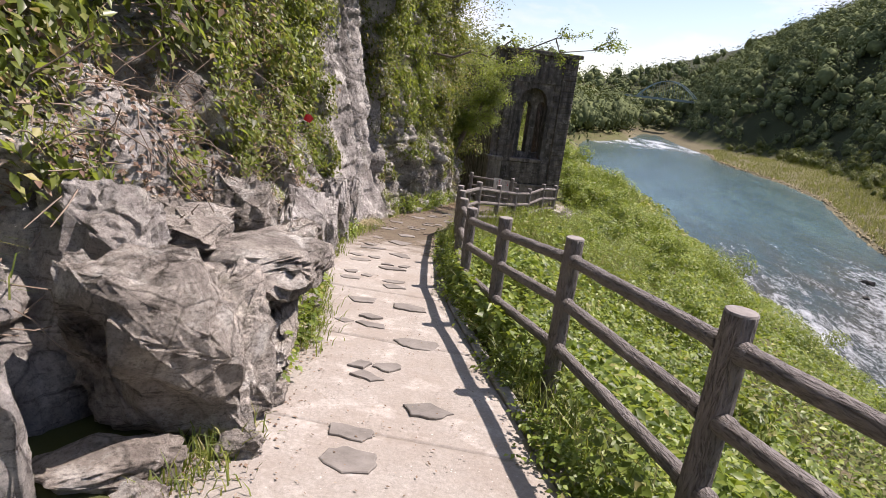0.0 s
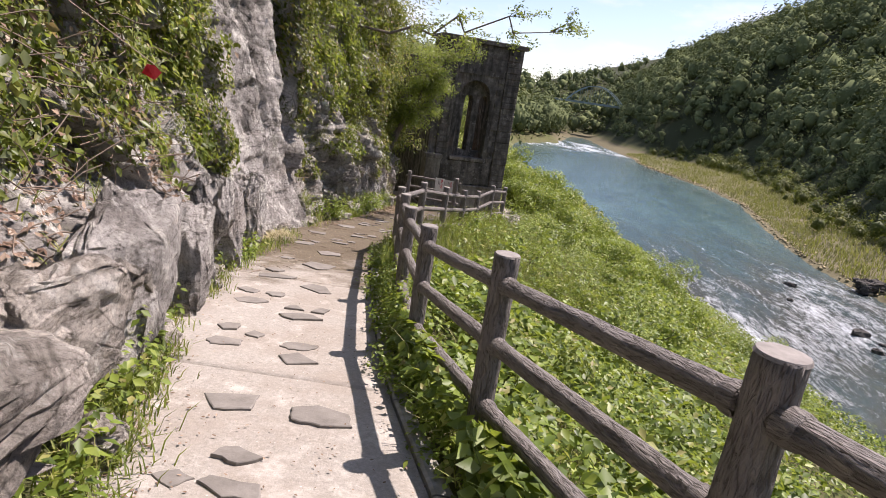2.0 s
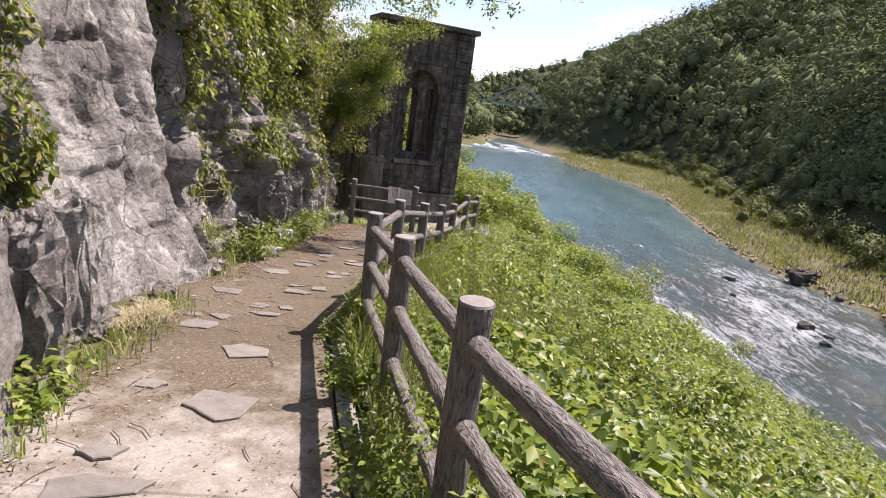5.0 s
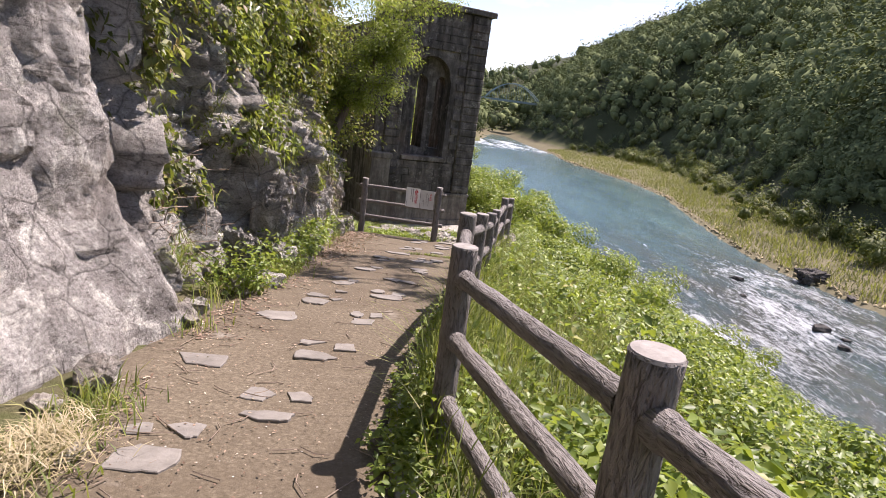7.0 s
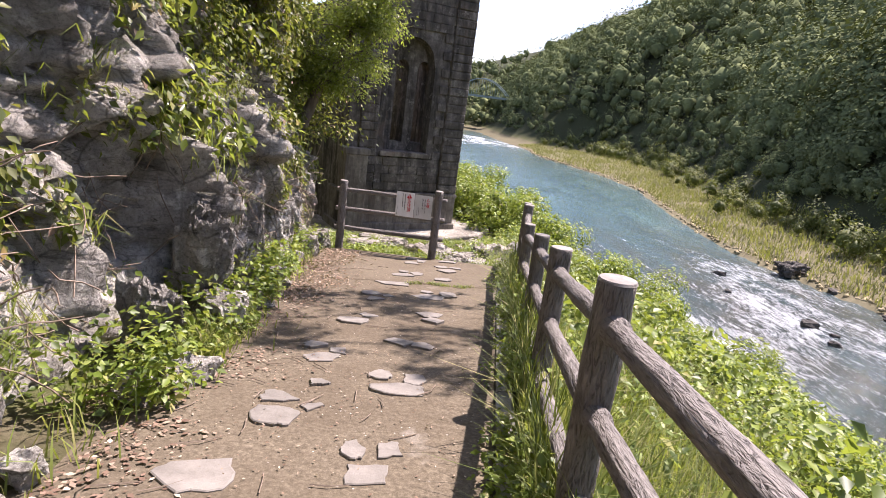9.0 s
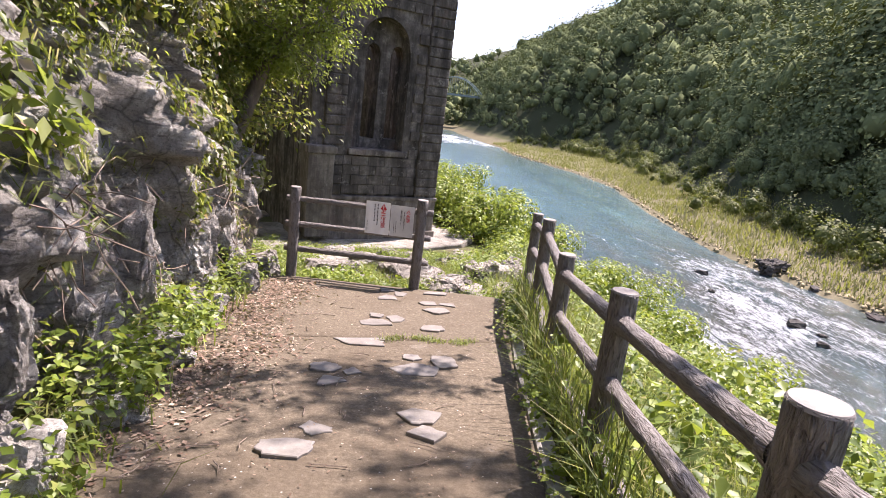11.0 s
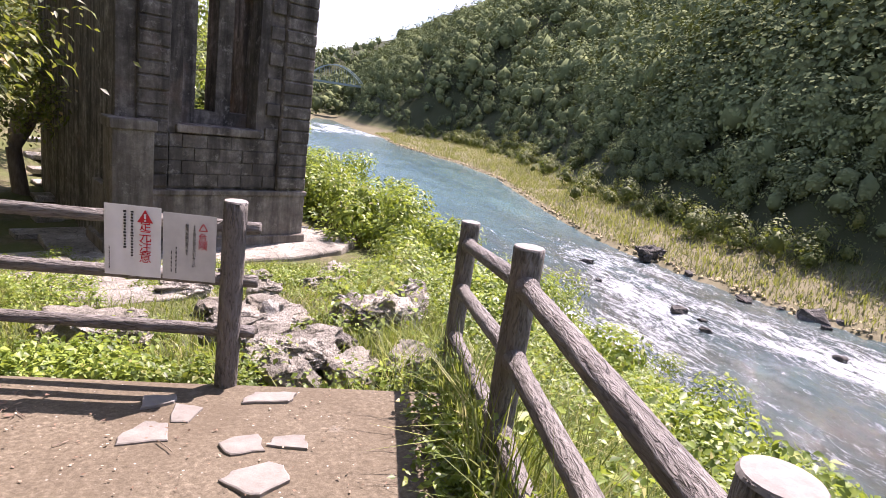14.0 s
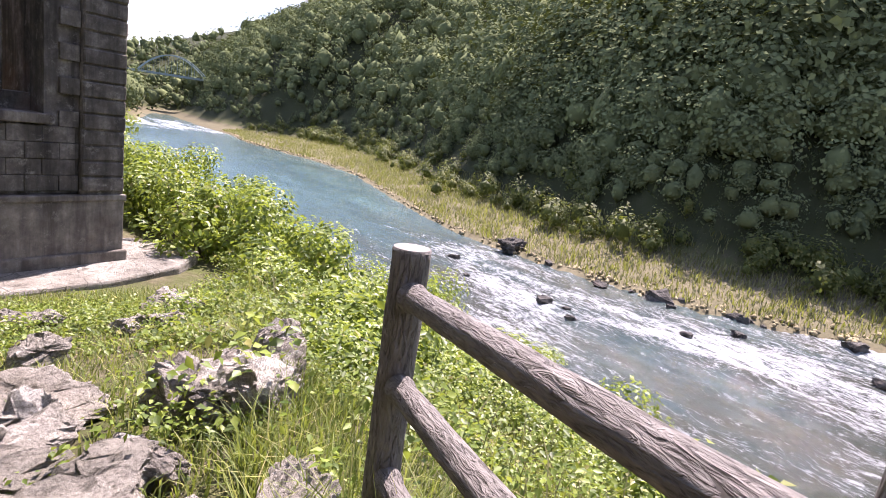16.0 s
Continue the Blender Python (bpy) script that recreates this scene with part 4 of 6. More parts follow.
s1 = board("caution_sign", 0.997, 0.252, 0.235, 0.315, M_SIGN, "white laminated caution sheet with red writing hung on the barrier", 0.004, 0.045)
lettering("\u8db3\n\u5143\n\u6ce8\n\u610f", 0.055, 0.055, 0.055, M_RED, s1)
bm = bmesh.new()
tri = [bm.verts.new(v) for v in ((0.022, 0.088, 0.007), (0.088, 0.088, 0.007), (0.055, 0.145, 0.007))]
bm.faces.new(tri)
part("warning_triangle", bm, M_RED, s1)
bm = bmesh.new()
bm.faces.new([bm.verts.new(v) for v in ((0.051, 0.105, 0.0085), (0.059, 0.105, 0.0085), (0.060, 0.127, 0.0085), (0.050, 0.127, 0.0085))])
bm.faces.new([bm.verts.new(v) for v in ((0.051, 0.094, 0.0085), (0.059, 0.094, 0.0085), (0.059, 0.101, 0.0085), (0.051, 0.101, 0.0085))])
part("exclamation_mark", bm, M_SIGN, s1)
bars(s1, 0.0, 0.135, -0.06, 0.013, M_BLACK, 1)
bars(s1, -0.03, 0.135, -0.035, 0.013, M_BLACK, 2)
bars(s1, -0.095, -0.03, -0.13, 0.006, M_BLACK, 3)
s2 = board("danger_sign", 1.283, 0.264, 0.225, 0.30, M_SIGN2, "greyed metal danger sign with red characters on the barrier", 0.0, 0.045)
lettering("\u5371\n\u967a", 0.058, 0.035, 0.042, M_RED, s2, 0.003)
bm = bmesh.new()
for e0, e1 in (((0.04, 0.082), (0.076, 0.082)), ((0.076, 0.082), (0.058, 0.113)), ((0.058, 0.113), (0.04, 0.082))):
    a, b = Vector((*e0, 0.003)), Vector((*e1, 0.003))
    q = (b - a).normalized().cross(Vector((0, 0, 1))) * 0.002
    bm.faces.new([bm.verts.new(v) for v in (a - q, a + q, b + q, b - q)])
part("warning_triangle", bm, M_RED, s2)
bars(s2, 0.021, 0.103, 0.085, 0.009, M_BLACK, 4, 0.003)
lettering("\n".join("\u3084\u58c1\u306b\u306f\u767b\u3089\u306a\u3044\u3067\u4e0b\u3055\u3044"), 0.021, 0.070, 0.0165, M_BLACK, s2, 0.003)
lettering("\n".join("\u8ee2\u843d\u306e\u5371\u967a\u304c\u3042\u308a\u307e\u3059"), -0.010, 0.094, 0.0165, M_BLACK, s2, 0.003)
bars(s2, -0.055, 0.0, -0.12, 0.006, M_BLACK, 6, 0.003)
bars(s2, -0.075, -0.02, -0.12, 0.006, M_BLACK, 7, 0.003)


# ---- ruined building ----
TA = radians(19.2)
TU, TV = Vector((math.cos(TA), math.sin(TA), 0)), Vector((-math.sin(TA), math.cos(TA), 0))
T0 = Vector((-0.22, 27.59, 0))
TS = 1.055


def tpt(u, v, z):
    return T0 + TU * (u * TS) + TV * (v * TS) + Vector((0, 0, 0.55 + (z - 0.55) * TS))


def hexa(bm, corners):
    vs = [bm.verts.new(c) for c in corners]
    for f in ((0, 1, 2, 3), (7, 6, 5, 4), (0, 4, 5, 1), (1, 5, 6, 2), (2, 6, 7, 3), (3, 7, 4, 0)):
        bm.faces.new([vs[i] for i in f])


def arch_top(ua, ub, zs, u):
    c, r = (ua + ub) / 2, (ub - ua) / 2
    return zs + math.sqrt(max(0.0, r * r - (u - c) ** 2)) * 1.15


def arch_wall(u0, u1, z0, z1, holes, v0, v1):
    """A wall layer with arched openings (left, right, bottom, spring)."""
    bm = bmesh.new()
    us = {u0, u1}
    for ua, ub, zb, zs in holes:
        us |= {ua + (ub - ua) * k / 12 for k in range(13)}
    us = sorted(us)
    for a, b in zip(us, us[1:]):
        mid = (a + b) / 2
        inside = [h for h in holes if h[0] < mid < h[1]]
        if inside:
            ua, ub, zb, zs = inside[0]
            spans = [((z0, z0), (zb, zb)), ((arch_top(ua, ub, zs, a), arch_top(ua, ub, zs, b)), (z1, z1))]
        else:
            spans = [((z0, z0), (z1, z1))]
        for (la, lb), (ha, hb) in spans:
            hexa(bm, [tpt(a, v0, la), tpt(b, v0, lb), tpt(b, v0, hb), tpt(a, v0, ha), tpt(a, v1, la), tpt(b, v1, lb), tpt(b, v1, hb), tpt(a, v1, ha)])
    bmesh.ops.remove_doubles(bm, verts=bm.verts, dist=0.001)
    bmesh.ops.recalc_face_normals(bm, faces=bm.faces)
    return bm


def tbox(u0, u1, v0, v1, z0, z1, bev=0.03):
    bm = bmesh.new()
    hexa(bm, [tpt(u0, v0, z0), tpt(u1, v0, z0), tpt(u1, v0, z1), tpt(u0, v0, z1), tpt(u0, v1, z0), tpt(u1, v1, z0), tpt(u1, v1, z1), tpt(u0, v1, z1)])
    bmesh.ops.recalc_face_normals(bm, faces=bm.faces)
    bmesh.ops.bevel(bm, geom=list(bm.edges), offset=bev, segments=2, affect="EDGES", profile=0.5)
    return bm


ruin = tagged(new("ruined_building"), "tall blackened masonry ruin with a deep arched window", "ruin")
WIN = (1.05, 2.42, -0.62, 1.75)
part("front_wall", arch_wall(0.0, 3.44, -1.75, 3.95, [WIN], 0.06, 0.50), M_TOWER, ruin)
part("window_wall", arch_wall(0.0, 3.40, -1.75, 3.9, [(1.42, 1.80, -0.36, 1.72), (2.08, 2.50, -0.36, 1.72)], 0.50, 1.05), M_TOWER, ruin)
part("base_course", tbox(-0.12, 3.54, -0.04, 1.1, -2.72, -1.80), M_TBASE, ruin, "pale weathered base course")
part("plinth", tbox(-0.2, 3.58, -0.10, 1.15, -3.3, -2.66), M_TBASE, ruin)
part("string_course", tbox(-0.12, 3.56, -0.07, 1.1, -1.86, -1.76, 0.02), M_TBASE, ruin)
part("corner_pilaster", tbox(2.88, 3.52, -0.03, 0.6, -1.78, 3.95), M_TOWER, ruin)
part("corner_pilaster", tbox(0.30, 0.82, -0.03, 0.6, -1.78, 3.95), M_TOWER, ruin)
part("buttress", tbox(-0.12, 0.52, -0.30, 0.3, -2.75, -0.70), M_TBASE, ruin)
part("buttress_cap", tbox(-0.16, 0.56, -0.34, 0.34, -0.74, -0.56), M_TBASE, ruin)
part("window_sill", tbox(0.95, 2.52, -0.06, 0.55, -0.74, -0.60, 0.02), M_TBASE, ruin)
part("cornice", tbox(-0.05, 3.66, -0.14, 1.2, 3.95, 4.12), M_TOWER, ruin)
part("side_wall", tbox(2.95, 3.42, 1.0, 4.2, -3.2, 3.3), M_TOWER, ruin)
part("side_wall", tbox(0.02, 0.5, 1.0, 7.5, -3.2, 3.4), M_TOWER, ruin)
# courses of dressed blocks on the front
blk = random.Random(5)
block_meshes = {}
for row in range(24):
    z = -1.70 + row * 0.235
    u = 0.84 - (0.22 if row % 2 else 0.0)
    while u < 2.86:
        w = 0.44
        a, b = max(u, 0.84), min(u + w, 2.87)
        zc = z + 0.11
        clear = True
        if WIN[0] - 0.02 < b and a < WIN[1] + 0.02:
            if z + 0.23 > WIN[2] - 0.14 and z < WIN[3] + 0.86:
                clear = False
        if clear and b - a > 0.12:
            key = round(b - a, 2)
            if key not in block_meshes:
                bm = bmesh.new()
                bmesh.ops.create_cube(bm, size=1)
                for v in bm.verts:
                    v.co = Vector((v.co.x * (b - a - 0.007), v.co.y * 0.10, v.co.z * 0.229))
                bmesh.ops.bevel(bm, geom=list(bm.edges), offset=0.007, segments=1, affect="EDGES", profile=0.5)
                me = bpy.data.meshes.new("stone_block")
                bm.to_mesh(me)
                bm.free()
                block_meshes[key] = me
            ob = link("stone_block", block_meshes[key], M_TOWER, ruin)
            ob.matrix_world = Matrix.Translation(tpt((a + b) / 2, 0.052 + blk.uniform(-0.012, 0.010), zc)) @ pose(0, 0, 0, 0, 0, 19.2) @ Matrix.Scale(TS, 4)
        u += w
for row in range(24):
    for ua, ub in ((0.30, 0.82), (2.88, 3.52)):
        key = round(ub - ua, 2) + 0.001
        if key not in block_meshes:
            bm = bmesh.new()
            bmesh.ops.create_cube(bm, size=1)
            for v in bm.verts:
                v.co = Vector((v.co.x * (ub - ua - 0.02), v.co.y * 0.10, v.co.z * 0.215))
            bmesh.ops.bevel(bm, geom=list(bm.edges), offset=0.018, segments=1, affect="EDGES", profile=0.5)
            me = bpy.data.meshes.new("stone_block")
            bm.to_mesh(me)
            bm.free()
            block_meshes[key] = me
        ob = link("stone_block", block_meshes[key], M_TOWER, ruin)
        ob.matrix_world = Matrix.Translation(tpt((ua + ub) / 2, -0.012 + blk.uniform(-0.012, 0.012), -1.60 + row * 0.235)) @ pose(0, 0, 0, 0, 0, 19.2) @ Matrix.Scale(TS, 4)

# concrete apron round the ruin's foot
bm = bmesh.new()
outline = ((-0.9, -0.9), (2.9, -1.0), (4.1, -0.75), (4.9, -0.1), (4.5, 1.5), (-0.9, 1.5))
top = [bm.verts.new(tpt(u, v, -2.80 - 0.05 * abs(v))) for u, v in outline]
low = [bm.verts.new(tpt(u, v, -3.5)) for u, v in outline]
bm.faces.new(top)
for k in range(6):
    q = (k + 1) % 6
    bm.faces.new((low[k], low[q], top[q], top[k]))
bmesh.ops.bevel(bm, geom=[e for e in bm.edges if e.calc_length() > 0.3], offset=0.05, segments=2, affect="EDGES", profile=0.5)
tagged(part("apron", bm, M_PALE), "cracked pale concrete apron round the foot of the ruin", "pavement", kind="structure")

# slabs of the old walkway that leads to the ruin, and pale ones beyond for sunlit bands
walk_way = tagged(new("walkway"), "weathered pale concrete slabs leading to the ruin, the farthest in place of sunlit bands", "pavement")
# from y = 29 on, pale slabs stand in for sunlight striping the shaded ground
SLABS_AND_SUN_BANDS = ((0.42, 22.75, 1.1), (0.12, 23.3, 1.0), (-0.2, 23.85, 1.0), (-0.52, 24.45, 1.0), (-0.82, 25.1, 1.1), (-1.15, 25.9, 1.1), (-1.45, 27.0, 1.2), (-1.5, 29.3, 1.3), (-1.55, 31.2, 1.3),
              (-1.95, 33.6, 1.5), (-2.3, 35.6, 1.6), (-2.9, 38.2, 1.7), (-3.7, 41.6, 1.8), (-4.7, 47.0, 2.0))
for i, (x, y, w) in enumerate(SLABS_AND_SUN_BANDS):
    bm = bmesh.new()
    bmesh.ops.create_cube(bm, size=1)
    for v in bm.verts:
        v.co = Vector((v.co.x * w, v.co.y * (0.47 + 0.02 * max(0.0, y - 25)), v.co.z * 0.16))
    bmesh.ops.bevel(bm, geom=list(bm.edges), offset=0.02, segments=2, affect="EDGES", profile=0.5)
    sl = part("slab", bm, M_PALE, walk_way)
    sl.matrix_world = pose(x, y, float(land(np.float64(x), np.float64(y))) + 0.03, 1.5 * (-1) ** i, 1, 24)

# red plastic tag tied in the creepers
bm = bmesh.new()
tag_v = [bm.verts.new(v) for v in ((-0.05, 0, -0.04), (0.04, 0.01, -0.05), (0.06, 0.0, 0.02), (0.0, -0.015, 0.05), (-0.045, 0, 0.03))]
bm.faces.new(tag_v)
bmesh.ops.solidify(bm, geom=list(bm.faces), thickness=0.006)
tag = part("red_tag", bm, M_RED)
tag.matrix_world = pose(-0.98, 6.36, 1.85, 10, 20, 35)
bm = bmesh.new()
for q in range(6):
    hexa_cord = [Vector((-0.14 * q, 0.02 * q, 0.05 + 0.03 * q)), Vector((-0.14 * (q + 1), 0.02 * (q + 1), 0.05 + 0.03 * (q + 1)))]
    cord_m = along(*hexa_cord)
    lo = [bm.verts.new(cord_m @ Vector((math.cos(a) * 0.004, math.sin(a) * 0.004, 0))) for a in (0, 2.1, 4.2)]
    hi = [bm.verts.new(cord_m @ Vector((math.cos(a) * 0.004, math.sin(a) * 0.004, 0.145))) for a in (0, 2.1, 4.2)]
    for k in range(3):
        bm.faces.new((lo[k], lo[(k + 1) % 3], hi[(k + 1) % 3], hi[k]))
part("twig", bm, M_TWIG, tag)
tagged(tag, "small red plastic tag caught in the creepers", "tag")


# ---- plants ----
rng = np.random.default_rng(7)


def unit(v):
    return v / np.maximum(np.linalg.norm(v, axis=-1, keepdims=True), 1e-6)


def leaf_quads(centers, normals, length, width, fold=0.25, tips=None):
    """Pointed folded leaves: two triangles each, sharing the midrib."""
    n = len(centers)
    axis = tips if tips is not None else rng.normal(size=(n, 3))
    axis = unit(axis - normals * (axis * normals).sum(-1, keepdims=True))
    side = np.cross(normals, axis)
    length, width = np.broadcast_to(length, n)[:, None], np.broadcast_to(width, n)[:, None]
    a = centers - axis * length * 0.5
    b = centers + axis * length * 0.5
    c = centers + side * width * 0.5 + normals * width * fold - axis * length * 0.08
    d = centers - side * width * 0.5 + normals * width * fold - axis * length * 0.08
    verts = np.stack([a, c, b, d], 1).reshape(-1, 3)
    i = np.arange(n)[:, None] * 4
    faces = np.concatenate([i + np.array([[0, 1, 2]]), i + np.array([[0, 2, 3]])], 1).reshape(-1, 3)
    return verts, faces


def blades(roots, height, width, lean, curl=0.5):
    """Grass blades: a bent strip of three triangles."""
    n = len(roots)
    ang = rng.uniform(0, 6.283, n)
    out = np.stack([np.cos(ang), np.sin(ang), np.zeros(n)], -1)
    side = np.stack([-np.sin(ang), np.cos(ang), np.zeros(n)], -1)
    h = np.broadcast_to(height, n)[:, None]
    w = np.broadcast_to(width, n)[:, None]
    l = np.broadcast_to(lean, n)[:, None]
    up = np.array([[0, 0, 1.0]])
    mid = roots + up * h * 0.6 + out * h * l * 0.35
    tip = roots + up * h * (1 - curl * l * 0.5) + out * h * l
    verts = np.stack([roots - side * w / 2, roots + side * w / 2, mid + side * w * 0.4, mid - side * w * 0.4, tip], 1).reshape(-1, 3)
    i = np.arange(n)[:, None] * 5
    faces = np.concatenate([i + np.array([[0, 1, 2]]), i + np.array([[0, 2, 3]]), i + np.array([[3, 2, 4]])], 1).reshape(-1, 3)
    return verts, faces


def vnoise(x, y, s, seed=0.0):
    return np.array([noise.noise(Vector((a * s, b * s, seed))) for a, b in zip(x, y)])


def join(sets):
    vs, fs, o = [], [], 0
    for v, f in sets:
        vs.append(v)
        fs.append(f + o)
        o += len(v)
    return np.concatenate(vs), np.concatenate(fs)


def stuff(name, sets, mat, label, category):
    v, f = join(sets)
    return tagged(arrays(name, v, f, mat), label, category, kind="stuff")


def herbs(x, y, base, h, leaves, size, spread, up=0.75):
    """Leafy plants standing at x, y: leaves round a stem."""
    n = len(x)
    k = leaves
    t = rng.uniform(0.25, 1.0, (n, k))
    ang = rng.uniform(0, 6.283, (n, k))
    r = spread[:, None] * rng.uniform(0.2, 1.0, (n, k)) * (1.15 - 0.5 * t)
    px = x[:, None] + np.cos(ang) * r
    py = y[:, None] + np.sin(ang) * r
    pz = base[:, None] + h[:, None] * t
    c = np.stack([px, py, pz], -1).reshape(-1, 3)
    out = np.stack([np.cos(ang), np.sin(ang), np.full_like(ang, -0.35)], -1).reshape(-1, 3)
    nrm = unit(rng.normal(size=(n * k, 3)) * (1 - up) + np.array([[0, 0, up]]) + out * 0.25)
    s = (size[:, None] * rng.uniform(0.6, 1.15, (n, k))).ravel()
    return leaf_quads(c, nrm, s, s * 0.62, 0.18, out + rng.normal(size=(n * k, 3)) * 0.3)


# bank below the fence, near strip
n = 17000
y = rng.uniform(-3.5, 28.4, n)
e = np.where(y < 19.5, xr(y) + 0.16, bank_edge(y) - 1.2)
d = rng.uniform(0, 1, n) ** 1.5 * 6.5
x = e + d
keep = ~((y > 19.2) & (y < 26.0) & (x < bank_edge(y) + 0.2) & (rng.random(n) < 0.75))
keep &= ~((y > 25.8) & (x < 4.7))
keep &= ~((y > 11.8) & (y < 20.5) & (d < 4.2) & (rng.random(n) < 0.78))
keep &= (vnoise(x, y, 0.9, 2.0) > np.where(d < 0.5, -0.1, -0.42))
x, y, d = x[keep], y[keep], d[keep]
base = land(x, y)
mound = 0.5 + 0.5 * vnoise(x, y, 0.55, 6.0)
h = ((0.12 + 0.62 * mound) * np.clip(0.45 + d * 0.75, 0.45, 1.6) + 0.08) * np.interp(y, [6, 10, 17.5, 20.5], [1, 1.35, 1.35, 1])
kind = np.clip(0.5 + 1.3 * vnoise(x, y, 0.75, 61.0), 0, 1)
sz = np.interp(y, [10, 17, 20], [1.0, 0.75, 0.6]) * np.clip(0.05 + 0.105 * kind * (0.4 + 0.6 * rng.random(len(x))) + 0.012 * d, 0.045, 0.19)
stuff("bank_plants", [herbs(x, y, base - 0.02, h, 8, sz, 0.10 + 0.10 * rng.random(len(x)))], M_LEAF, "bright green leafy weeds crowding the bank below the fence", "plants")

n = 5200
y = rng.uniform(28.8, 62, n)
x = rng.uniform(3.7, 13, n)
x, y = x[x > 3.3 + 0.02 * y], y[x > 3.3 + 0.02 * y]
h = 0.3 + 0.8 * np.clip(0.5 + vnoise(x, y, 0.4, 23.0), 0, 1)
stuff("ruin_bank_shrubs", [herbs(x, y, land(x, y), h, 9, np.full(len(x), 0.17), 0.3 + 0.2 * rng.random(len(x)))], M_LEAF, "green shrubs on the bank beside and beyond the ruin", "shrubs")

# bank lower down to the water
n = 10500
y = rng.uniform(-14, 60, n)
s0, s1 = bank_edge(y) + 4.5, near_shore(y) - 0.3
x = s0 + (s1 - s0) * rng.random(n)
keep = vnoise(x, y, 0.25, 4.0) > -0.5
x, y = x[keep], y[keep]
h = 0.35 + 1.1 * np.clip(0.5 + vnoise(x, y, 0.22, 9.0), 0, 1)
stuff("bank_shrubs", [herbs(x, y, land(x, y), h, 9, np.full(len(x), 0.20), 0.35 + 0.3 * rng.random(len(x)))], M_LEAF, "dense green shrubs on the slope down to the water", "shrubs")


n = 4500
y = rng.uniform(55, 172, n)
s1 = near_shore(y) - 0.5
x = s1 - rng.uniform(0, 1, n) * np.interp(y, [55, 100, 172], [18, 22, 26])
h = 0.5 + 1.6 * np.clip(0.5 + vnoise(x, y, 0.1, 19.0), 0, 1)
stuff("downstream_shrubs", [herbs(x, y, land(x, y), h, 9, np.full(len(x), 0.5), 0.7 + 0.5 * rng.random(len(x)))], M_GRASS, "green shrubs and grass on the bank downstream of the ruin", "shrubs")
# tuft along the joint of the end slab
n = 520
x = 0.72 + 0.28 * np.round(rng.random(n) * 2.4) + rng.normal(size=n) * 0.06
y = 17.04 + 0.05 * np.sin(x * 9) + rng.normal(size=n) * 0.035
stuff("joint_grass", [blades(np.stack([x, y, zpath(y) - 0.005], -1), rng.uniform(0.015, 0.055, n), 0.006, rng.uniform(0.4, 1.6, n))], M_GRASS, "low grass growing in a joint of the path", "grass")
# straw heap at the rock foot
n = 900
x, y = -1.22 + rng.normal(size=n) * 0.09, 10.3 + rng.normal(size=n) * 0.15
roots = np.stack([x, y, zpath(y) + 0.02 + 0.10 * np.exp(-((x + 1.15) ** 2 / 0.05 + (y - 10.35) ** 2 / 0.15)) * rng.random(n)], -1)
stuff("straw", [blades(roots, rng.uniform(0.03, 0.08, n), 0.005, rng.uniform(1.0, 3.2, n))], M_STRAW, "heap of cut dry straw beside the path", "straw")


def bush(x, y, r, h, seed, leaves=1500, size=0.14, mat=None, label="rounded leafy green bush on the river bank"):
    """A bush: short stems under an uneven crown of single leaves."""
    g = np.random.default_rng(seed)
    z0 = float(land(np.float64(x), np.float64(y)))
    thing = tagged(new("bush"), label, "bush", "bushes on the bank")
    lob = g.normal(size=(9, 3)) * np.array([r * 0.5, r * 0.5, h * 0.2]) + np.array([x, y, z0 + h * 0.55])
    pick = g.integers(0, 9, leaves)
    dirs = unit(g.normal(size=(leaves, 3)))
    c = lob[pick] + dirs * np.array([r * 0.42, r * 0.42, h * 0.32]) * g.uniform(0.55, 1.05, (leaves, 1))
    v, f = leaf_quads(c, unit(dirs + np.array([[0, 0, 0.6]]) + g.normal(size=(leaves, 3)) * 0.4), size * g.uniform(0.6, 1.2, leaves), size * 0.55, 0.2)
    cr = arrays("crown", v, f, mat or M_LEAF)
    cr.parent = thing
    bm = bmesh.new()
    for i in range(5):
        t = lob[i]
        hexa_stem(bm, Vector((x, y, z0 - 0.1)), Vector(t), 0.03, 0.008)
    st = part("stems", bm, M_BARK, thing)
    return thing


def hexa_stem(bm, a, b, r0, r1, sides=6):
    m = along(a, b)
    ln = (Vector(b) - Vector(a)).length
    lo = [bm.verts.new(m @ Vector((math.cos(6.2832 * k / sides) * r0, math.sin(6.2832 * k / sides) * r0, 0))) for k in range(sides)]
    hi = [bm.verts.new(m @ Vector((math.cos(6.2832 * k / sides) * r1, math.sin(6.2832 * k / sides) * r1, ln))) for k in range(sides)]
    for k in range(sides):
        q = (k + 1) % sides
        bm.faces.new((lo[k], lo[q], hi[q], hi[k]))


for i, (x, y, r, h) in enumerate(((5.7, 26.0, 1.2, 1.4), (6.0, 29, 1.3, 1.6), (4.9, 23.1, 0.9, 1.0), (7.7, 24, 1.3, 1.3), (8.6, 28.4, 1.6, 1.7), (6.4, 19.8, 1.0, 0.9), (11, 24, 1.6, 1.5),
                                 (5.2, 14, 0.9, 0.9), (4.9, 29.6, 1.1, 1.5), (6.2, 31.5, 1.4, 1.7), (4.6, 33, 1.2, 1.6), (6.6, 36, 1.6, 1.8), (5.2, 40, 1.8, 2.0), (7.5, 45, 2.0, 2.2), (4.8, 49, 2.0, 2.2), (9.5, 52, 2.2, 2.2), (12.5, 33, 2.2, 2.2), (8.0, 33, 1.8, 2.0), (15, 40, 2.4, 2.2), (18.5, 33, 1.8, 1.5))):
    bush(x, y, r, h, 500 + i, 2400, 0.085 + 0.002 * y)


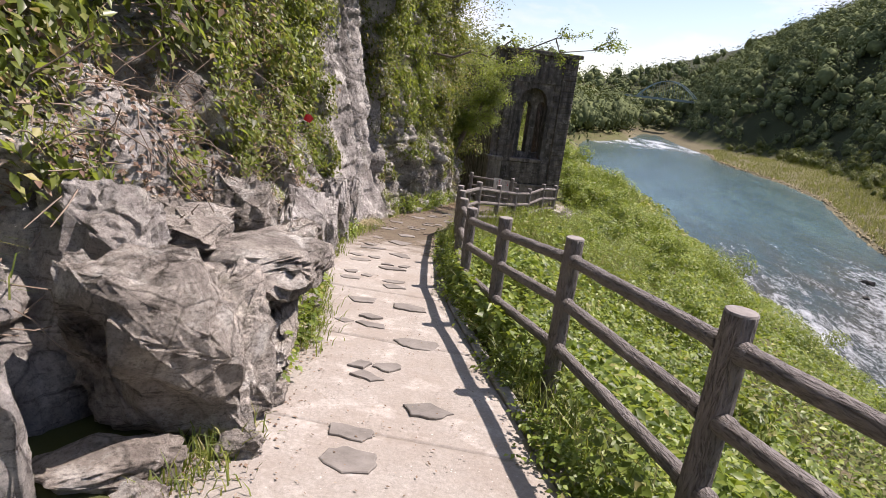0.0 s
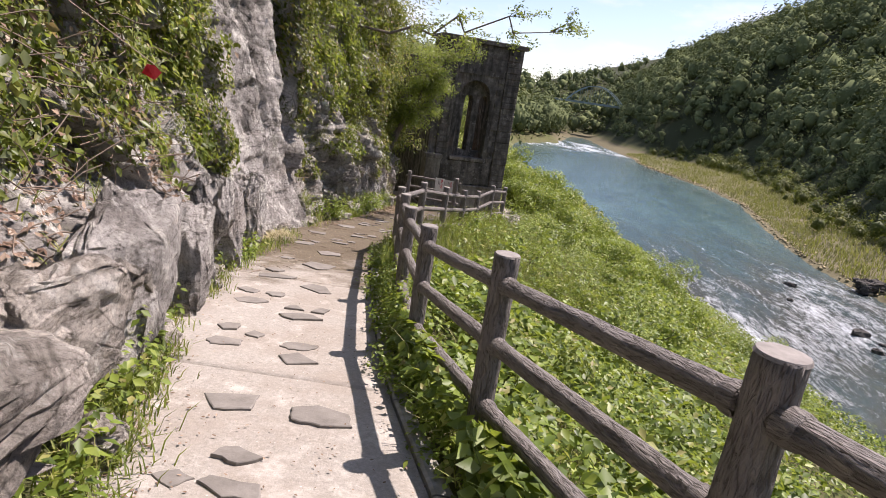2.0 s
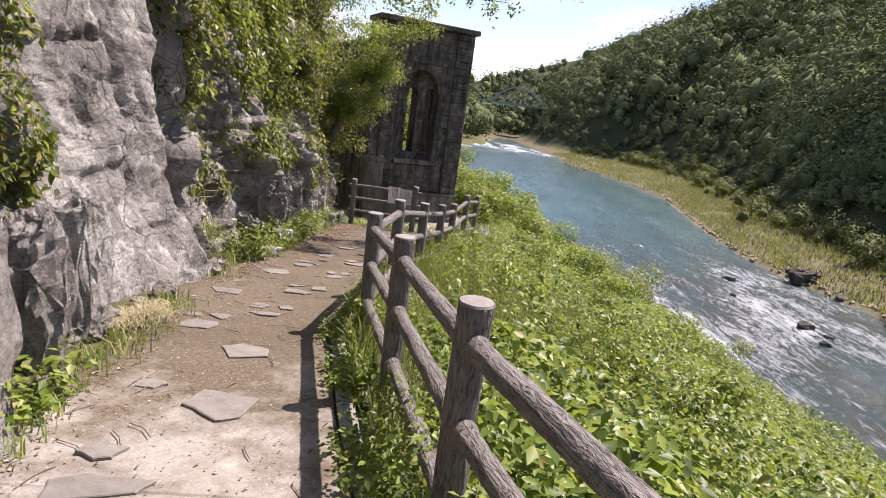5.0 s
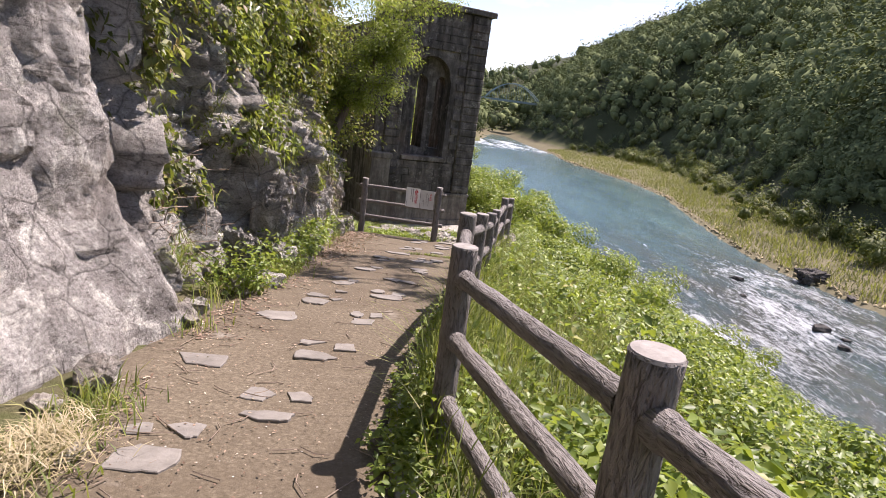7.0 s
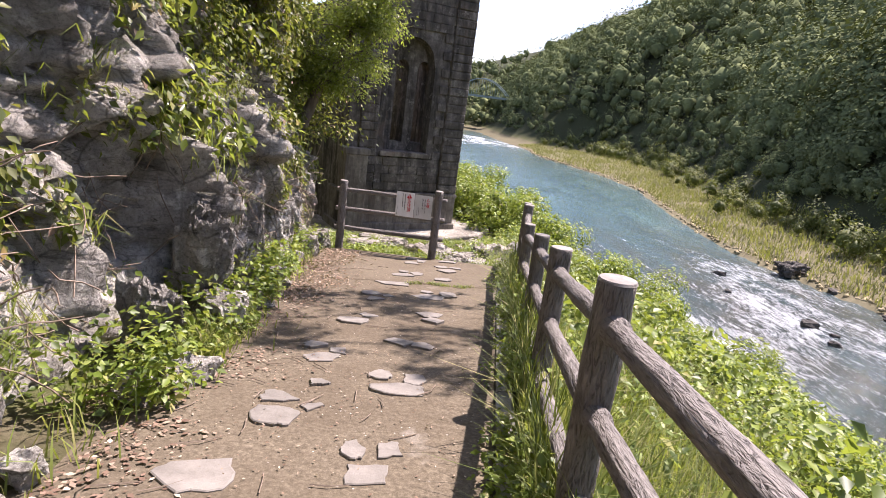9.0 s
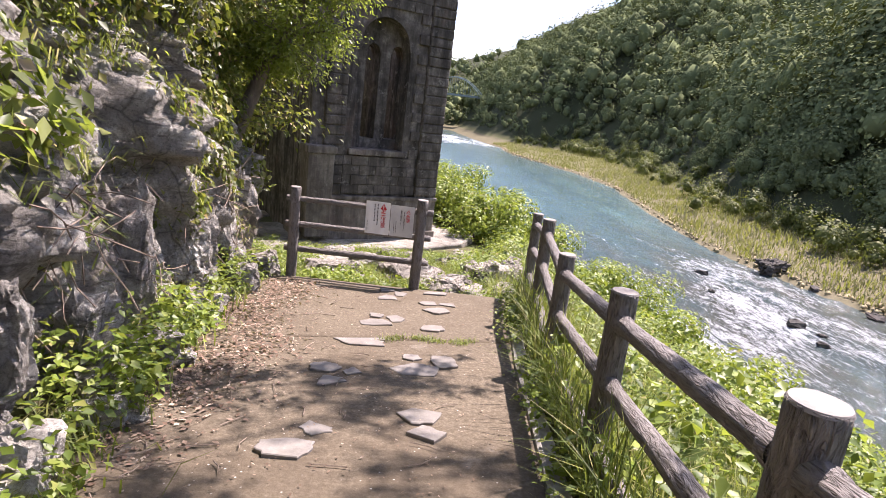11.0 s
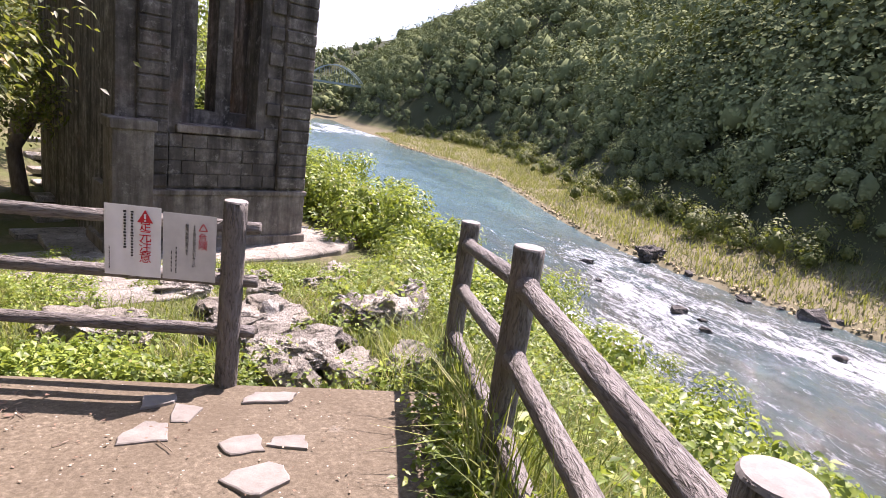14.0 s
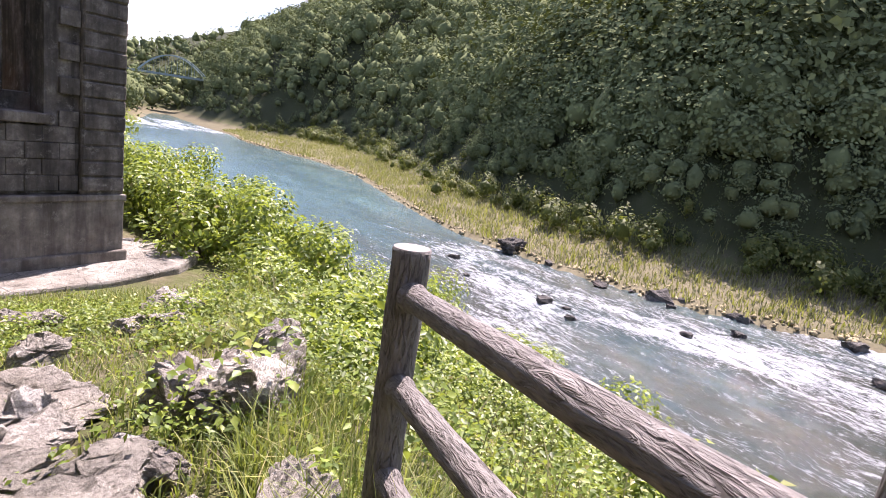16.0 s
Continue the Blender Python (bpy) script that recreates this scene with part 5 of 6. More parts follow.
# low bushes crowding the upper bank below the fence
lowb = random.Random(321)
for i in range(22):
    y = -1.0 + i * 0.82 + lowb.uniform(-0.3, 0.3)
    x = float(xr(y)) + lowb.uniform(1.2, 5.2)
    bush(x, y, lowb.uniform(0.45, 0.85), lowb.uniform(0.45, 0.85), 700 + i, 1500, lowb.uniform(0.055, 0.10), (M_LEAF, M_TREELEAF, M_GRASS)[i % 3], ("bright broad-leaved bush", "olive green small-leaved bush", "yellow-green feathery bush")[i % 3] + " on the bank below the fence")

# yellowing grass lower on the bank
n = 15000
y = rng.uniform(-4, 26, n)
x = xr(np.clip(y, -8, 19)) + rng.uniform(2.2, 9.5, n)
keep = rng.random(n) < np.clip(0.30 + 1.6 * vnoise(x, y, 0.45, 111.0), 0, 1)
x, y = x[keep], y[keep]
stuff("bank_dry_grass", [blades(np.stack([x, y, land(x, y) - 0.02], -1), rng.uniform(0.35, 0.95, len(x)), 0.013, rng.uniform(0.2, 0.9, len(x)))], M_DRYGRASS, "tall yellowing grass lower on the bank", "grass")

BARE = (10.5, 12.9)


# creepers and shrubs over the cliff
def cliff_points(n, lo, hi, y0=-4.5, y1=23.6):
    y = rng.uniform(y0, y1, n)
    h = rng.uniform(lo, hi, n)
    i = np.clip(((y - cy[0]) / CS).astype(int), 0, len(cy) - 1)
    j = np.clip(((h - ch[0]) / CS).astype(int), 0, len(ch) - 1)
    return cv[i, j], y, h


p, y, h = cliff_points(220000, 0.7, 6.6, -3.0, 23.0)
mask = 1.35 * vnoise(y, h, 0.85, 12.0) + 0.85 * vnoise(y, h, 2.3, 3.0)
clump = np.clip(0.5 + 1.2 * vnoise(y, h, 1.7, 71.0), 0, 1)
bare = smooth01(BARE[0], BARE[0] + 0.5, y) * (1 - smooth01(12.2, 12.9, y))
wanted = 0.42 - 0.85 * np.clip(h - 0.75, 0, 2.4) / 1.2 * (1 - bare) - bare * (np.clip(h - 3.0, -1, 1.2) * 0.9 - 0.3)
wanted = wanted - 0.45 * (y < 4.5) * (h > 1.1) - 0.25 * (y > 5.5) * (y < 10.4) * (h > 1.0)
wanted = np.where((y > 12.8) & (h < 2.4), 0.16, wanted) + np.where((y < 12.8) & (h > 1.6), 0.35, 0.0) + np.where(y < 6.5, 0.25, 0.0)
keep = mask > wanted
p, y, h = p[keep], y[keep], h[keep]
clump = clump[keep]
off = rng.uniform(0.0, 1.0, len(p)) ** 1.3 * (0.4 + clump) * np.clip(0.12 + (h - 1) * 0.12, 0.08, np.where(y > 12.8, 0.36, 0.42))
c = p + np.stack([off, rng.normal(size=len(p)) * 0.05, rng.normal(size=len(p)) * 0.06], -1)
nr = unit(np.stack([np.full(len(p), 0.7), np.zeros(len(p)), np.full(len(p), 0.6)], -1) + rng.normal(size=(len(p), 3)) * 0.55)
sz = rng.uniform(0.04, 0.085, len(p)) * (0.75 + 0.95 * clump)
olive = rng.random(len(p)) < np.where(y < 6, 0.6, 0.35 + 0.35 * np.sin(y * 0.9))
down = np.array([[0.3, 0, -1.0]]) + rng.normal(size=(len(p), 3)) * 0.6
dry = ~olive & (rng.random(len(p)) < np.where(y < 7, 0.30, 0.06))
olive = olive | dry
stuff("dry_creepers", [leaf_quads(c[dry], nr[dry], sz[dry] * 0.8, sz[dry] * 0.45, 0.3, down[dry])], M_LITTER, "withered brown leaves hanging among the creepers", "creepers")
stuff("cliff_creepers", [leaf_quads(c[~olive], nr[~olive], sz[~olive], sz[~olive] * 0.6, 0.2, down[~olive])], M_IVY, "dark glossy creepers and shrubs hanging over the rock", "creepers")
olive &= ~dry
stuff("cliff_shrubs", [leaf_quads(c[olive], nr[olive], sz[olive] * 1.1, sz[olive] * 0.5, 0.2, down[olive])], M_TREELEAF, "yellow-green shrubs rooted in the cliff", "shrubs")

# bare twigs tangled over the rock
bm = bmesh.new()
tw = random.Random(21)
for i in range(1500):
    y0 = tw.uniform(-1, 8.8) if i % 6 else tw.uniform(12.9, 19.9)
    h0 = tw.uniform(0.5, 3.4) if i % 6 else tw.uniform(0.3, 1.2)
    a = Vector(cv[min(len(cy) - 1, int((y0 - cy[0]) / CS)), int((h0 - ch[0]) / CS)])
    a.x += 0.03
    d = Vector((tw.uniform(-0.1, 0.5), tw.uniform(-1, 1), tw.uniform(-0.8, 0.5))).normalized()
    for s in range(3):
        b = a + d * tw.uniform(0.08, 0.2)
        hexa_stem(bm, a, b, 0.0045, 0.0035, 4)
        a = b
        d = (d + Vector((tw.uniform(-0.3, 0.3), tw.uniform(-0.5, 0.5), tw.uniform(-0.5, 0.3)))).normalized()
tagged(part("twigs", bm, M_TWIG), "bare dry twigs tangled over the rock", "twigs", kind="stuff")

# grass and weeds along the rock side of the path
n = 26000
y = rng.uniform(-0.3, 20.4, n)
wgt = np.clip(0.15 + 1.5 * vnoise(y, y * 0, 0.9, 5.0), 0.0, 1)
wgt = np.where((y > 3.4) & (y < 6.2), np.maximum(wgt, 0.6), wgt)
wgt = np.where(y > 12.6, np.clip(0.30 + 1.9 * vnoise(y, y * 0, 0.8, 55.0), 0.06, 1), wgt)
keep = rng.random(n) < wgt
y = y[keep]
x = xl(y) + rng.normal(size=len(y)) * np.where(y > 12.6, 0.13, 0.10) - np.where(y > 12.6, 0.27, 0.13)
z = np.where(y < 19.3, zpath(y) - 0.03, level(y))
roots = np.stack([x, y, z], -1)
stuff("path_grass", [blades(roots, rng.uniform(0.05, 0.20, len(y)) * np.where(y > 12.4, 1.35, 1.0), 0.009, rng.uniform(0.2, 1.0, len(y)))], M_GRASS, "tufts of green grass along the foot of the rock", "grass")
n = 2700
y = np.concatenate([rng.uniform(2.6, 9, n // 4), rng.uniform(13.2, 21.0, n - n // 4)])
keep = rng.random(len(y)) < np.clip(0.45 + 1.2 * vnoise(y, y * 0, 1.1, 8.0), 0.1, 1)
y = y[keep]
x = xl(y) - np.abs(rng.normal(size=len(y))) * np.where(y > 12, 0.34, 0.28) - 0.02
h = rng.uniform(0.08, 0.42, len(y)) * np.where(y > 12, 1.25, 1.0)
stuff("path_weeds", [herbs(x, y, level(y) - 0.02, h, 9, np.full(len(y), 0.062), np.full(len(y), 0.10))], M_LEAF, "leafy green weeds at the foot of the rock", "weeds")

# tufts rooted in the ledges of the rock
p, yy, hh = cliff_points(60000, 0.15, 3.0, 1.0, 20.5)
keep = (vnoise(yy, hh, 2.1, 81.0) > np.where(yy > 12.6, 0.26, 0.36)) & (rng.random(len(p)) < np.where((yy > 9.3) & (yy < 12.8), 0.0, 0.7))
p = p[keep]
stuff("ledge_grass", [blades(p + rng.normal(size=p.shape) * 0.03, rng.uniform(0.06, 0.22, len(p)), 0.009, rng.uniform(0.6, 2.0, len(p)), 0.9)], M_GRASS, "tufts of grass rooted in the ledges of the rock", "grass")

# small weeds and dirt creeping over the kerb
n = 5200
y = rng.uniform(-1.5, 18.6, n)
x = xr(y) + 0.13 + rng.normal(size=n) * 0.085
keep = rng.random(n) < np.clip(0.45 + 1.3 * vnoise(x, y, 1.3, 91.0), 0.08, 1)
x, y = x[keep], y[keep]
stuff("kerb_weeds", [herbs(x, y, zpath(y) + 0.005, rng.uniform(0.03, 0.17, len(x)), 7, np.full(len(x), 0.045), np.full(len(x), 0.07))], M_LEAF, "small weeds creeping over the concrete kerb", "weeds")

# grass by the fence foot and on the slope
n = 52000
y = rng.uniform(-2, 27.4, n)
e = np.where(y < 19.2, xr(y) + 0.16, bank_edge(y) - 0.35)
x = e + rng.uniform(0, 1, n) ** 1.6 * 5.0
keep = (rng.random(n) < np.clip(0.35 + vnoise(x, y, 0.5, 15.0) + 0.75 * (y > 11.0), 0.05, 1)) & ~((y > 26.0) & (x < 4.7))
x, y = x[keep], y[keep]
roots = np.stack([x, y, land(x, y) - 0.02], -1)
stuff("bank_grass", [blades(roots, rng.uniform(0.15, 0.45, len(y)) * np.interp(y, [9, 12, 18.5, 19.5], [1, 1.5, 1.5, 0.9]), 0.008, rng.uniform(0.2, 1.0, len(y)))], M_GRASS, "long fine grass on the bank beside the fence", "grass")

# ground beyond the platform
n = 46000
x = rng.uniform(-1.6, 4.6, n)
y = rng.uniform(18.8, 27.2, n)
keep = (vnoise(x, y, 0.8, 31.0) + 0.2 * rng.normal(size=n) > -0.5) & (x < bank_edge(y) + 0.4) & (y > 19.58 - 0.28 * x)
on_rock = (((x - 1.62) / 0.5) ** 2 + ((y - 21.2) / 1.0) ** 2 < 1) | ((x > 1.3) & (x < 2.8) & (y > 19.25) & (y < 20.1))
keep &= ~(on_rock & (rng.random(n) < 0.86))
x, y = x[keep], y[keep]
roots = np.stack([x, y, land(x, y) - 0.02], -1)
stuff("terrace_grass", [blades(roots, rng.uniform(0.05, 0.20, len(y)), 0.010, rng.uniform(0.2, 0.9, len(y)))], M_GRASS, "short green grass between the rocks beyond the platform", "grass")
n = 8000
x = rng.uniform(-1.6, 4.9, n)
y = rng.uniform(18.9, 27.4, n)
keep = (vnoise(x, y, 1.0, 41.0) > np.where((x > 1.0) & (x < 2.7) & (y < 22.3), 0.32, np.where(y > 22.0, -0.05, 0.12))) & ~((y > 25.6) & (x < 4.2) & (x > -0.8)) & (y > 19.64 - 0.28 * x)
x, y = x[keep], y[keep]
ex = np.where(rng.random(500) < 0.85, rng.uniform(-0.3, 1.15, 500), rng.uniform(1.2, 2.7, 500))
ey = 19.60 - 0.28 * ex + np.abs(rng.normal(size=500)) * 0.3
ek = vnoise(ex, ey, 1.6, 43.0) > -0.15
x, y = np.concatenate([x, ex[ek]]), np.concatenate([y, ey[ek]])
stuff("terrace_weeds", [herbs(x, y, land(x, y), rng.uniform(0.06, 0.30, len(x)), 12, rng.uniform(0.035, 0.062, len(x)), np.full(len(x), 0.12))], M_LEAF, "leafy weeds among the rocks beyond the platform", "weeds")

# fallen leaves
n = 4200
y = np.concatenate([rng.uniform(0.8, 12, n // 3), rng.uniform(12, 19.3, n - n // 3)])
x = xl(y) + np.abs(rng.normal(size=n)) * np.where(y > 12, 0.24, 0.15) - 0.18
drift = vnoise(x, y, 1.6, 101.0)
x = np.where((drift < 0.0) & (y > 9.5), x - 0.35, x)
far = rng.random(n) < 0.03
x = np.where(far, xl(y) + (xr(y) - xl(y)) * rng.random(n), x)
c = np.stack([x, y, zpath(y) + 0.006 + 0.006 * rng.random(n)], -1)
nr = unit(np.array([[0, 0.12, 1.0]]) + rng.normal(size=(n, 3)) * 0.12)
sz = np.where(far, 0.018, np.where(y > 12, rng.uniform(0.012, 0.045, n), rng.uniform(0.012, 0.035, n)))
p, yy, hh = cliff_points(26000, 0.5, 4.2, 0, 9.5)
keep = vnoise(yy, hh, 1.1, 17.0) > np.where(yy < 5, -0.15, 0.05)
p = p[keep]
n2 = unit(np.array([[0.5, 0, 0.8]]) + rng.normal(size=(len(p), 3)) * 0.35)
m = 3200
px = -0.38 + rng.normal(size=m) * 0.20
py = rng.uniform(15.6, 19.3, m)
px = px + 0.10 * np.sin(py * 3.1) + (py - 17.6) * 0.12
pc = np.stack([px, py, zpath(py) + 0.008 + 0.03 * rng.random(m) ** 2], -1)
pn = unit(np.array([[0, 0.12, 1.0]]) + rng.normal(size=(m, 3)) * 0.3)
ps = rng.uniform(0.015, 0.05, m)
sets = [leaf_quads(pc, pn, ps, ps * 0.5, 0.12), leaf_quads(c, nr, sz, sz * 0.6, 0.05), leaf_quads(p + n2 * 0.02, n2, rng.uniform(0.03, 0.07, len(p)), 0.028, 0.15)]
stuff("fallen_leaves", sets, M_LITTER, "dry brown fallen leaves along the path edge", "leaves")


# crumbs of bark and leaf scattered on the worn part of the path, and a few twigs
n = 5200
y = np.concatenate([rng.uniform(-0.5, 7.5, n // 4), rng.uniform(7.5, 19.0, n - n // 4)])
x = xl(y) + (xr(y) - xl(y)) * rng.random(n) ** 1.4
c = np.stack([x, y, zpath(y) + 0.009 + 0.004 * rng.random(n)], -1)
sz = rng.uniform(0.006, 0.024, n)
stuff("path_crumbs", [leaf_quads(c, unit(np.array([[0, 0.12, 1.0]]) + rng.normal(size=(n, 3)) * 0.2), sz, sz * 0.5, 0.1)], M_LITTER, "crumbs of dry leaf and bark scattered on the path", "leaves")
bm = bmesh.new()
for i in range(200):
    y0 = tw.uniform(8.0, 19.0)
    x0 = float(xl(y0)) + tw.uniform(-0.1, 1.0) ** 2 * 1.5
    a = Vector((x0, y0, zpath(y0) + 0.012))
    q = tw.uniform(0, 6.28)
    for k in range(2):
        b = a + Vector((math.cos(q), math.sin(q), -0.1235 * math.sin(q))) * tw.uniform(0.03, 0.12)
        hexa_stem(bm, a, b, 0.0035, 0.0025, 4)
        a, q = b, q + tw.uniform(-0.6, 0.6)
tagged(part("fallen_twigs", bm, M_TWIG), "thin dry twigs fallen on the path", "twigs", kind="stuff")


# ---- trees ----
def limb(bm, a, b, r0, r1, r, bends=4):
    """A crooked tapering limb; returns its points."""
    pts = [Vector(a)]
    for i in range(1, bends + 1):
        p = Vector(a).lerp(Vector(b), i / bends)
        if i < bends:
            p += Vector((r.uniform(-1, 1), r.uniform(-1, 1), r.uniform(-1, 1))) * (Vector(b) - Vector(a)).length * 0.06
        hexa_stem(bm, pts[-1], p, r0 + (r1 - r0) * (i - 1) / bends, r0 + (r1 - r0) * i / bends, 8)
        pts.append(p)
    return pts


def tree(x, y, z, height, spread, seed, leaves, size, mat, label, lean=(0, 0), low=0.35):
    r = random.Random(seed)
    g = np.random.default_rng(seed)
    thing = tagged(new("tree"), label, "tree")
    bm = bmesh.new()
    top = Vector((x + lean[0], y + lean[1], z + height * 0.8))
    spine = limb(bm, (x, y, z - 0.2), top, 0.035 * height ** 0.8 + 0.02, 0.02, r, 6)
    ends = []
    for i in range(34):
        s = spine[r.randint(2, 6)]
        a = r.uniform(0, 6.283)
        e = s + Vector((math.cos(a), math.sin(a), r.uniform(-0.2, 0.7))) * spread * r.uniform(0.45, 0.95)
        e.z = max(e.z, z + height * low)
        ends += limb(bm, s, e, 0.018, 0.005, r, 3)[1:]
    part("trunk", bm, M_BARK, thing, smooth=True)
    ends = np.array([tuple(v) for v in ends] + [tuple(top)])
    pick = g.integers(0, len(ends), leaves)
    dirs = g.normal(size=(leaves, 3))
    c = ends[pick] + dirs * spread * np.array([0.13, 0.13, 0.10])
    nr = unit(unit(dirs) * 0.5 + np.array([[0.1, 0, 0.8]]) + g.normal(size=(leaves, 3)) * 0.45)
    v, f = leaf_quads(c, nr, size * g.uniform(0.6, 1.2, leaves), size * 0.45, 0.2, dirs + np.array([[0, 0, -0.8]]))
    cr = arrays("crown", v, f, mat)
    cr.parent = thing
    return thing


LT = "small leafy tree growing out of the cliff"
tree(-1.15, 21.3, 0.1, 3.6, 1.15, 61, 19000, 0.072, M_TREELEAF, "leafy tree with small bright leaves rooted in the cliff", (1.45, 0.2), -0.2)
tree(-2.5, 16.6, 3.4, 3.0, 1.3, 62, 6000, 0.11, M_TREELEAF, LT, (0.2, 0.4), 0.0)
tree(-2.2, 18.9, 2.9, 3.4, 1.4, 63, 6000, 0.11, M_IVY, LT, (0.2, 0.6), 0.0)
tree(-2.6, 13.6, 3.4, 3.2, 1.7, 64, 5000, 0.12, M_IVY, LT, (0.3, 0.3), 0.1)
tree(-2.9, 9.5, 3.8, 3.2, 1.7, 65, 5000, 0.12, M_TREELEAF, LT, (0.7, 0.2), 0.1)
tree(-2.6, 5.5, 3.6, 3.4, 1.7, 66, 5000, 0.12, M_IVY, LT, (0.6, 0.2), 0.1)
tree(-2.2, 2.0, 4.0, 3.4, 1.8, 67, 5000, 0.12, M_IVY, LT, (0.6, 0.1), 0.0)
tree(-1.8, 21.8, -1.4, 6.5, 1.5, 68, 7000, 0.11, M_IVY, "dark leafy tree in the corner beside the ruin", (0.2, 0.6), 0.2)
tree(-3.6, 26.4, -2.4, 8.5, 2.6, 69, 9000, 0.14, M_IVY, "dark leafy tree beside the ruin", (0.4, 0.2), 0.25)
tree(-4.6, 32.0, -2.6, 9.5, 3.2, 70, 9000, 0.16, M_IVY, "dark leafy tree behind the ruin", (0.4, 0.2), 0.3)
tree(-2.9, 33.5, -3.3, 7.5, 3.0, 72, 8000, 0.16, M_IVY, "dark leafy tree shading the old walkway", (0.8, 0.2), 0.35)
tree(-4.6, 40.5, -3.4, 8.5, 3.6, 73, 8000, 0.18, M_IVY, "dark leafy tree shading the old walkway", (0.8, 0.2), 0.35)
tree(0.8, 34.5, -3.2, 6.5, 2.4, 71, 7000, 0.15, M_TREELEAF, "sunlit leafy tree behind the ruin", (0.2, 0.2), 0.1)

# overhanging branch with sparse leaves
br = random.Random(77)
over = tagged(new("overhanging_branch"), "thin branch with sparse pale leaves reaching over the path", "branch")
bm = bmesh.new()
tips = []
main = limb(bm, (-1.6, 16.8, 3.2), (3.35, 17.8, 4.05), 0.035, 0.008, br, 9)
for s in main[2:]:
    for k in range(3):
        e = s + Vector((br.uniform(0.0, 0.9), br.uniform(-0.5, 0.5), br.uniform(-0.35, 0.35)))
        tips += limb(bm, s, e, 0.008, 0.003, br, 3)[1:]
part("limb", bm, M_BARK, over)
tp = np.array([tuple(v) for v in tips])
pick = rng.integers(0, len(tp), 1500)
c = tp[pick] + rng.normal(size=(1500, 3)) * 0.07
v, f = leaf_quads(c, unit(rng.normal(size=(1500, 3)) * 0.5 + np.array([[0, 0, 0.8]])), rng.uniform(0.05, 0.11, 1500), 0.045, 0.15)
lv = arrays("leaves", v, f, M_TREELEAF)
lv.parent = over


# leafy bough high over the path, which dapples it with shade
high = tagged(new("overhanging_branch"), "leafy bough high above the path, rooted on the cliff", "branch")
bm = bmesh.new()
tips = []
for tx, ty in ((4.7, 16.4), (5.0, 17.6), (4.4, 18.8)):
    arm = limb(bm, (-2.2, 18.2, 5.2), (tx, ty, 6.6), 0.05, 0.010, br, 8)
    for s in arm[4:]:
        for k in range(4):
            e = s + Vector((br.uniform(-0.2, 0.8), br.uniform(-0.6, 0.6), br.uniform(-0.1, 0.4)))
            tips += limb(bm, s, e, 0.010, 0.003, br, 3)[1:]
part("limb", bm, M_BARK, high)
tp = np.array([tuple(v) for v in tips if v.x > 2.9])
m = 1500
c = tp[rng.integers(0, len(tp), m)] + rng.normal(size=(m, 3)) * 0.10
v, f = leaf_quads(c, unit(rng.normal(size=(m, 3)) * 0.5 + np.array([[0, 0, 0.8]])), rng.uniform(0.07, 0.14, m), 0.06, 0.15)
lv = arrays("leaves", v, f, M_TREELEAF)
lv.parent = high


# far woods: each tree an uneven crown mass with leaf clumps over it
def ball():
    bm = bmesh.new()
    bmesh.ops.create_icosphere(bm, subdivisions=1, radius=1)
    v = np.array([tuple(q.co) for q in bm.verts])
    f = np.array([[q.index for q in p.verts] for p in bm.faces])
    bm.free()
    return v, f


BALL_V, BALL_F = ball()


def woods(name, x, y, size, per, leaf, mat, label, seed):
    g = np.random.default_rng(seed)
    n = len(x)
    z = land(x, y)
    tall = g.uniform(0.75, 1.25, n)
    r = size * 0.42
    centre = np.stack([x, y, z + size * 0.42 * tall], -1)
    phase = g.uniform(0, 6.283, (n, 1, 6))

    def lump(d, k):
        """Uneven radius of crown k in the directions d."""
        w = phase[k]
        return 1 + 0.30 * np.sin(d[..., 0] * 3.1 + w[..., 0] + d[..., 2] * 2) + 0.16 * np.sin(d[..., 1] * 4.3 + w[..., 1]) + 0.15 * np.sin(d[..., 2] * 5.0 + w[..., 2] + d[..., 0] * 3) + 0.10 * np.sin(d[..., 0] * 8 + d[..., 1] * 7 + w[..., 3])

    k = np.arange(n)[:, None]
    bd = np.broadcast_to(BALL_V[None], (n, len(BALL_V), 3))
    stretch = np.stack([r, r, r * tall * 1.1], -1)[:, None]
    bv = centre[:, None] + bd * (lump(bd, np.arange(n))[..., None] * 0.56) * stretch
    bf = (np.arange(n)[:, None, None] * len(BALL_V) + BALL_F[None]).reshape(-1, 3)
    dirs = unit(g.normal(size=(n, per, 3)) + np.array([-0.25, -0.35, 0.35]))
    pos = centre[:, None] + dirs * (lump(dirs, np.arange(n)) * g.uniform(0.80, 1.07, (n, per)))[..., None] * stretch
    nr = unit(dirs + np.array([0, 0, 0.3]) + g.normal(size=dirs.shape) * 0.20).reshape(-1, 3)
    sz = (leaf * size[:, None] * g.uniform(0.6, 1.4, (n, per))).ravel()
    ob = stuff(name, [(bv.reshape(-1, 3), bf), leaf_quads(pos.reshape(-1, 3), nr, sz, sz * 0.8, 0.2)], mat, label, "woodland")
    return ob


